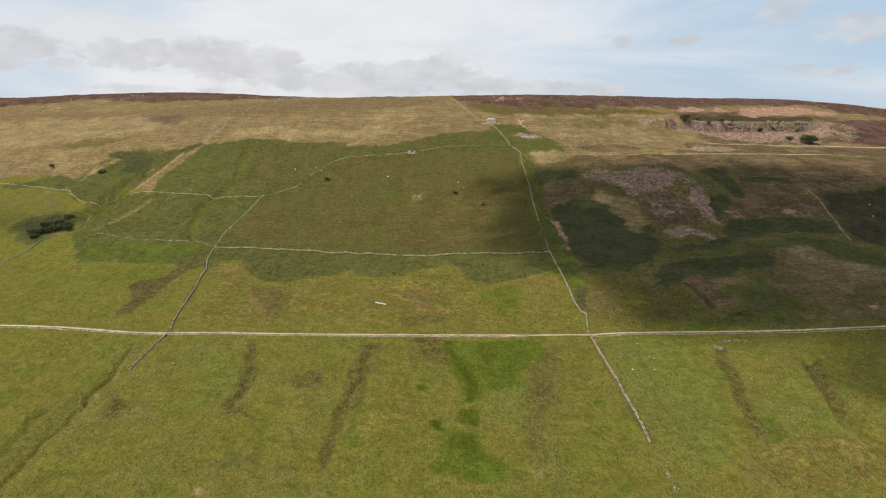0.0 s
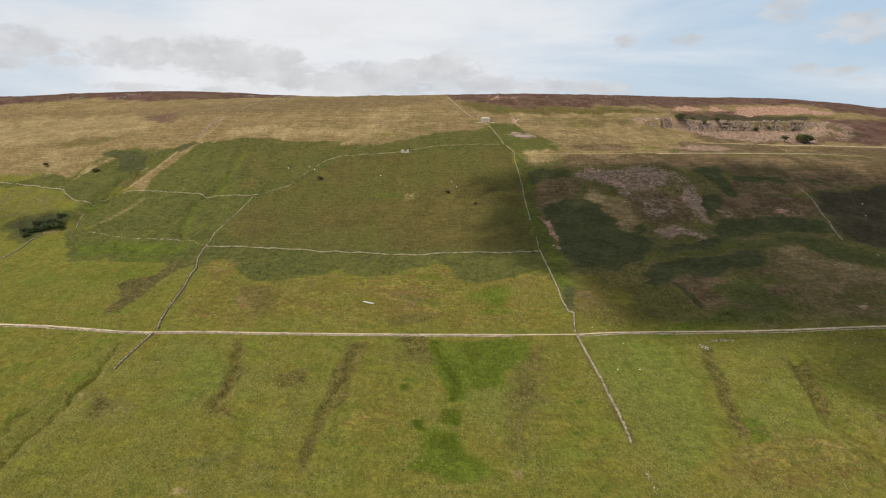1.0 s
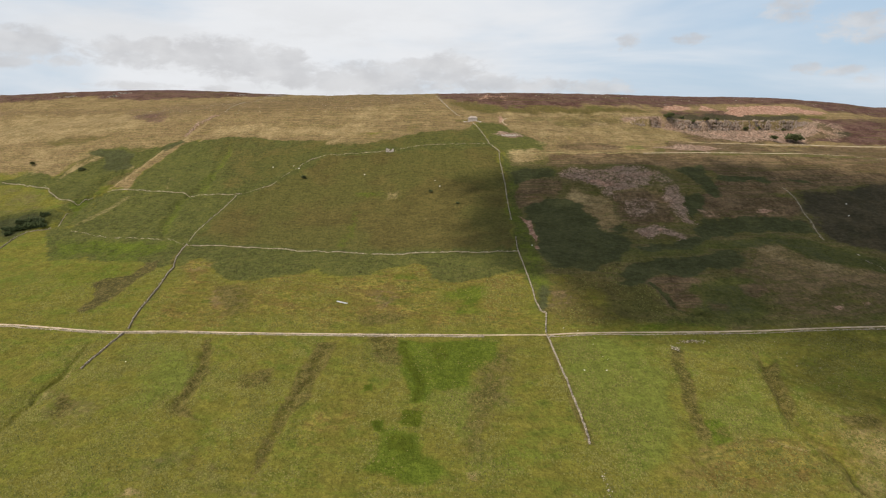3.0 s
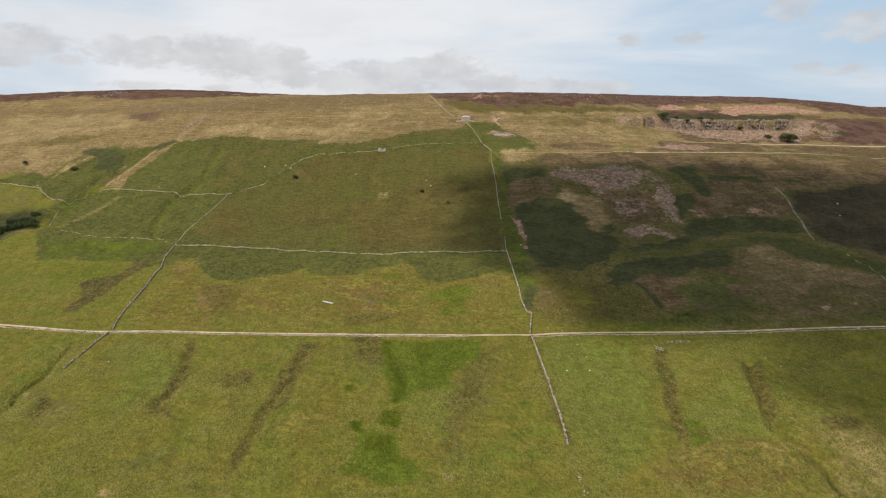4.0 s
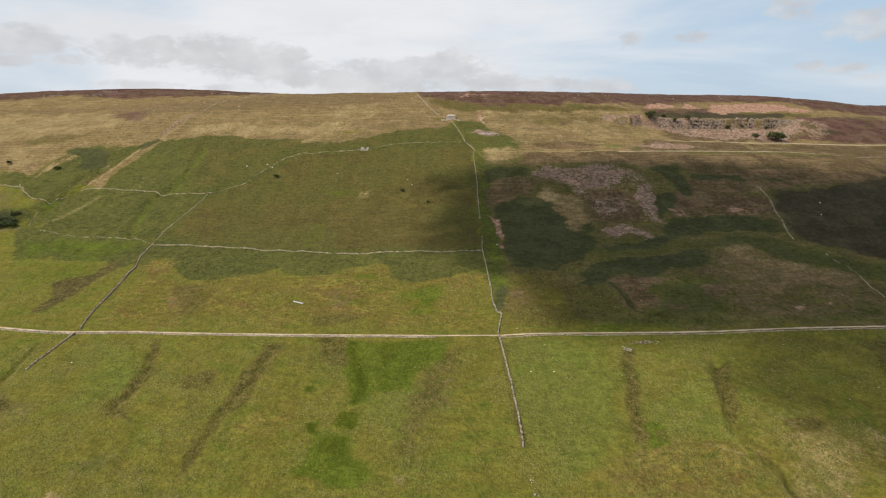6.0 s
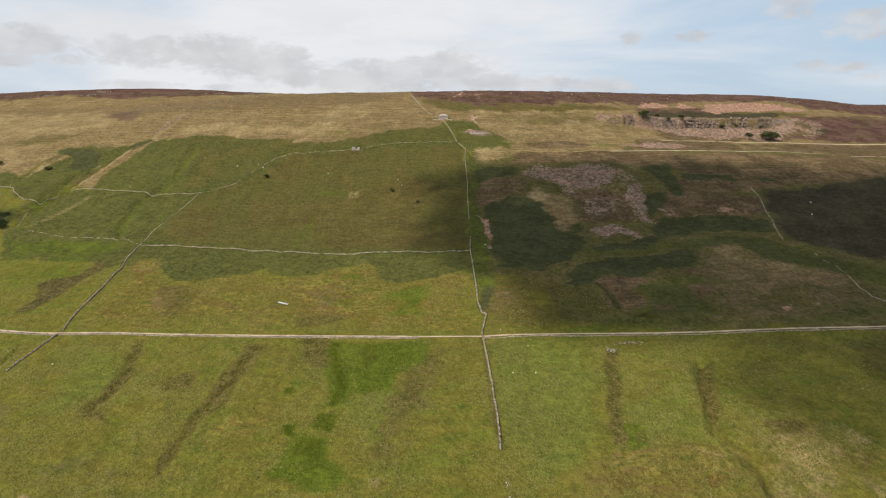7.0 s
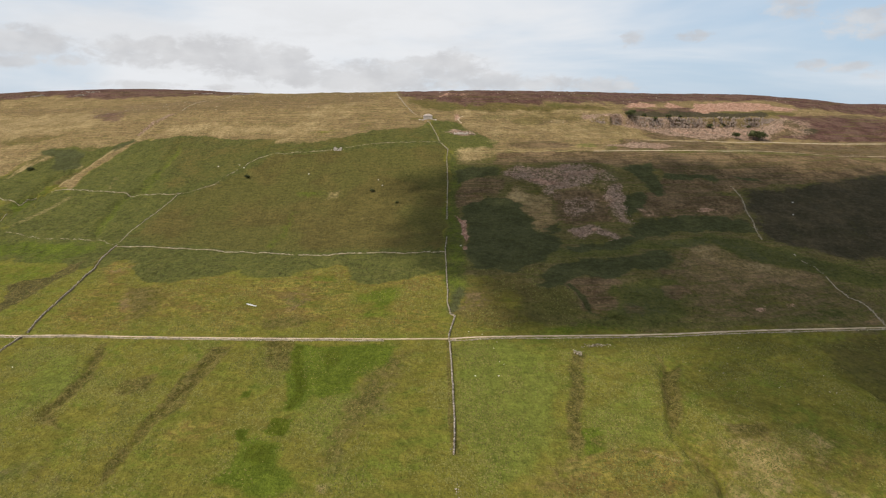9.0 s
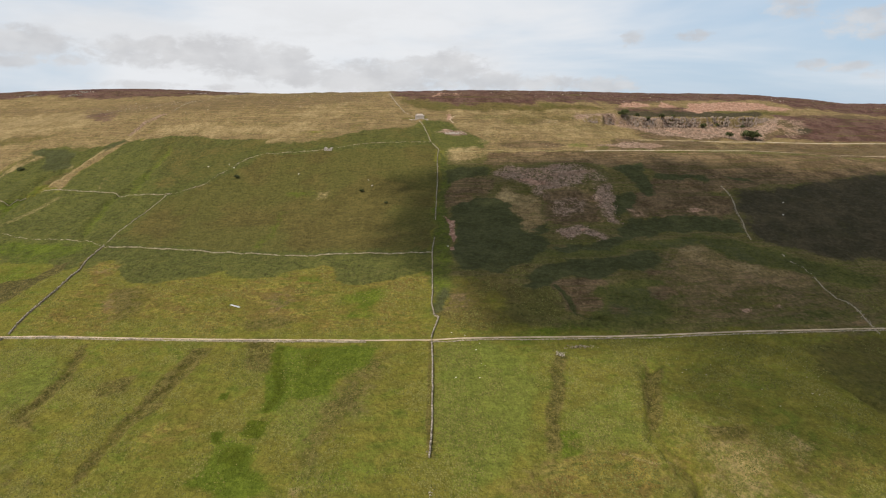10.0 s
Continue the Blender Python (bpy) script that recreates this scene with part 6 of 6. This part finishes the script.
thorn(-121.8, 724, 3.4, 5.2, 91, "low dark thorn bush in the bracken field")
thorn(11.8, 681, 2.6, 4.0, 92, "small dark thorn bush in the bracken field")
thorn(38, 651, 1.6, 3.2, 93, "low thorn bush in the bracken field")
thorn(-482, 852.5, 5.5, 5.0, 94, "lone hawthorn on bleached grass")
thorn(-404, 820, 2.6, 8.0, 95, "spreading juniper bush in dark bracken", "juniper")
for n, (x, y, tall) in enumerate(((-385, 664, 4.6), (-378.5, 668, 5.4), (-393, 663, 4.0), (-378, 680, 4.2), (-394, 655, 3.4), (-388, 679, 4.4), (-379, 693, 3.6), (-397, 679, 3.8), (-404, 668, 3.4), (-372, 672, 4.6))):
    thorn(x, y, tall * 0.85, tall * 2.2, 100 + n, "hawthorn in the dark copse by the wall", leaf=COPSE_LEAF)
for n, (x, y, tall, wide) in enumerate(((491, 931, 10, 15), (482, 929, 11, 14), (456, 919.5, 8, 9), (320, 934, 10, 10), (326, 938, 8, 8), (376, 947, 7, 7), (357, 942, 6, 6), (438, 966, 6, 7))):
    thorn(x, y, tall, wide, 120 + n, "sallow bush on the quarry floor", "sallow")
for n, (x, y) in enumerate(((345, 951), (396, 962), (462, 979), (500, 988))):
    thorn(x, y, 3.2, 5.5, 180 + n, "dark bush on the brink of the quarry face", "gorse")

# ---- unseen clouds added to cast the shade on the fell ----
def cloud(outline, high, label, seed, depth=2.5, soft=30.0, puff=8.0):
    """Unseen puffs of an optical depth, added between the sun and an outline of shade."""
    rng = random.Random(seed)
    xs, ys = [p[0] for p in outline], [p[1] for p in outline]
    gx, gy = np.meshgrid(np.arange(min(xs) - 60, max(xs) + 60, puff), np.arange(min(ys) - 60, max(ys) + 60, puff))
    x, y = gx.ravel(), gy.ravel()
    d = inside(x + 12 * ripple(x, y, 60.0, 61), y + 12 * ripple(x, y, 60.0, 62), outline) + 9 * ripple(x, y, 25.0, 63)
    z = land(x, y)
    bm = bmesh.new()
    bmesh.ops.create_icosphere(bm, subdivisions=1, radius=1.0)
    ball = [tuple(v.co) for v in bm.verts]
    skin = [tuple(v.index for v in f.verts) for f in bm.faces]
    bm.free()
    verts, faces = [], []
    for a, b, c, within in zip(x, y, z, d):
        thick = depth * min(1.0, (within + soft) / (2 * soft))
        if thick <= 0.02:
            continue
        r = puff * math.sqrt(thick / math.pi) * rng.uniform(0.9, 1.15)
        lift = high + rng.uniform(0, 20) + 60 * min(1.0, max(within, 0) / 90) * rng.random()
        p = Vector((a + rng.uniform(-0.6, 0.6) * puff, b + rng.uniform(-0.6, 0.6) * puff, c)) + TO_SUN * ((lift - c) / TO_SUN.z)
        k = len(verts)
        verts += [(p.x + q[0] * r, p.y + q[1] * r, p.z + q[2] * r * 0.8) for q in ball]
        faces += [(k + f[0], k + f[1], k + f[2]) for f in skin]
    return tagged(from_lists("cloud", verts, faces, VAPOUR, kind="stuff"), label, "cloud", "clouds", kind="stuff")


cloud(SHADE_EAST, 1100.0, "unseen cumulus cloud placed to cast the shade on the east fell", 161, 2.5, 26.0, 7.0)
cloud(SHADE_EAST_THIN, 1060.0, "unseen thin cloud added to dim the near east pasture", 163, 1.1, 12.0, 5.0)
cloud(SHADE_EAST_HALF, 1080.0, "unseen thinner cloud added to half-shade the lower east slope", 164, 2.1, 16.0, 5.0)
cloud(SHADE_WEST, 1100.0, "unseen small cloud added to shade the ground round the copse", 162, 0.55, 14.0, 5.0)
cloud(SHADE_CORNER, 1090.0, "unseen cloud added to darken the east corner of the pasture", 165, 1.6, 10.0, 5.0)


# ---- tussocks ----
def tussocks(name, count, x_range, y_range, size, label, seed, cover=None, mat=None):
    """Tufts of coarse grass, as thick as the ground lets them grow."""
    rng = np.random.default_rng(seed)
    x, y = rng.uniform(*x_range, count * 2), rng.uniform(*y_range, count * 2)
    keep = rng.random(count * 2) < 0.36 + 1.5 * ripple(x, y, 31.0, 71) + 1.0 * ripple(x, y, 8.0, 72)
    if cover:
        keep = np.zeros(len(x), bool)
        for outline, _, _ in COVER[cover]:
            k = np.nonzero(near_box(x, y, outline, 12))[0]
            keep[k] |= inside(x[k], y[k], outline) + 5 * ripple(x[k], y[k], 12.0, 73) > 0
    for outline, _, soft in COVER["lush"] + ([] if cover else COVER["rush"][:13]):
        k = np.nonzero(near_box(x, y, outline, 2))[0]
        keep[k] &= (inside(x[k], y[k], outline) < -1) | (rng.random(len(k)) < 0.15)
    d, _ = from_line(x, y, TRACK)
    keep &= d > 3.5
    for outline, _, soft in COVER["fern"] + COVER["bracken"] + COVER["heath"]:
        k = np.nonzero(near_box(x, y, outline, 2))[0]
        keep[k] &= inside(x[k], y[k], outline) < -2
    x, y = x[keep][:count], y[keep][:count]
    z = land(x, y)
    n = len(x)
    turn, big = rng.uniform(0, 6.28, n), size * rng.uniform(0.55, 1.4, n)
    points = []
    for k in range(5):
        a = turn + k * 2 * np.pi / 5
        r = big * rng.uniform(0.35, 0.65, n)
        points.append(np.stack([x + r * np.cos(a), y + r * np.sin(a), z - 0.08], 1))
    lean = rng.normal(0, 0.22, (n, 2)) * big[:, None]
    points.append(np.stack([x + lean[:, 0], y + lean[:, 1], z + big * rng.uniform(0.4, 0.75, n)], 1))
    verts = np.stack(points, 1).reshape(-1, 3)
    base = np.arange(n)[:, None, None] * 6
    tri = np.array([[k, (k + 1) % 5, 5] for k in range(5)])[None]
    faces = (base + tri).reshape(-1, 3).astype(np.int32)
    mesh = bpy.data.meshes.new(name)
    mesh.vertices.add(len(verts))
    mesh.vertices.foreach_set("co", verts.astype(np.float32).ravel())
    mesh.loops.add(faces.size)
    mesh.loops.foreach_set("vertex_index", faces.ravel())
    mesh.polygons.add(len(faces))
    mesh.polygons.foreach_set("loop_start", np.arange(0, faces.size, 3, dtype=np.int32))
    mesh.update(calc_edges=True)
    mesh.materials.append(mat or TUSSOCK)
    return tagged(new(name, mesh), label, "grass", kind="stuff")


tussocks("grass_tussocks", 70000, (-215, 300), (238, 400), 0.72, "olive and straw tussocks of grazed hill pasture", 171)
tussocks("rough_tussocks", 36000, (-300, 400), (396, 540), 0.8, "straw tussocks of rough pasture above the track", 172)
tussocks("rush_tufts", 5000, (-240, 300), (240, 565), 0.9, "brown tufts of rush and sedge along wet hollows", 173, "rush", SEDGE)
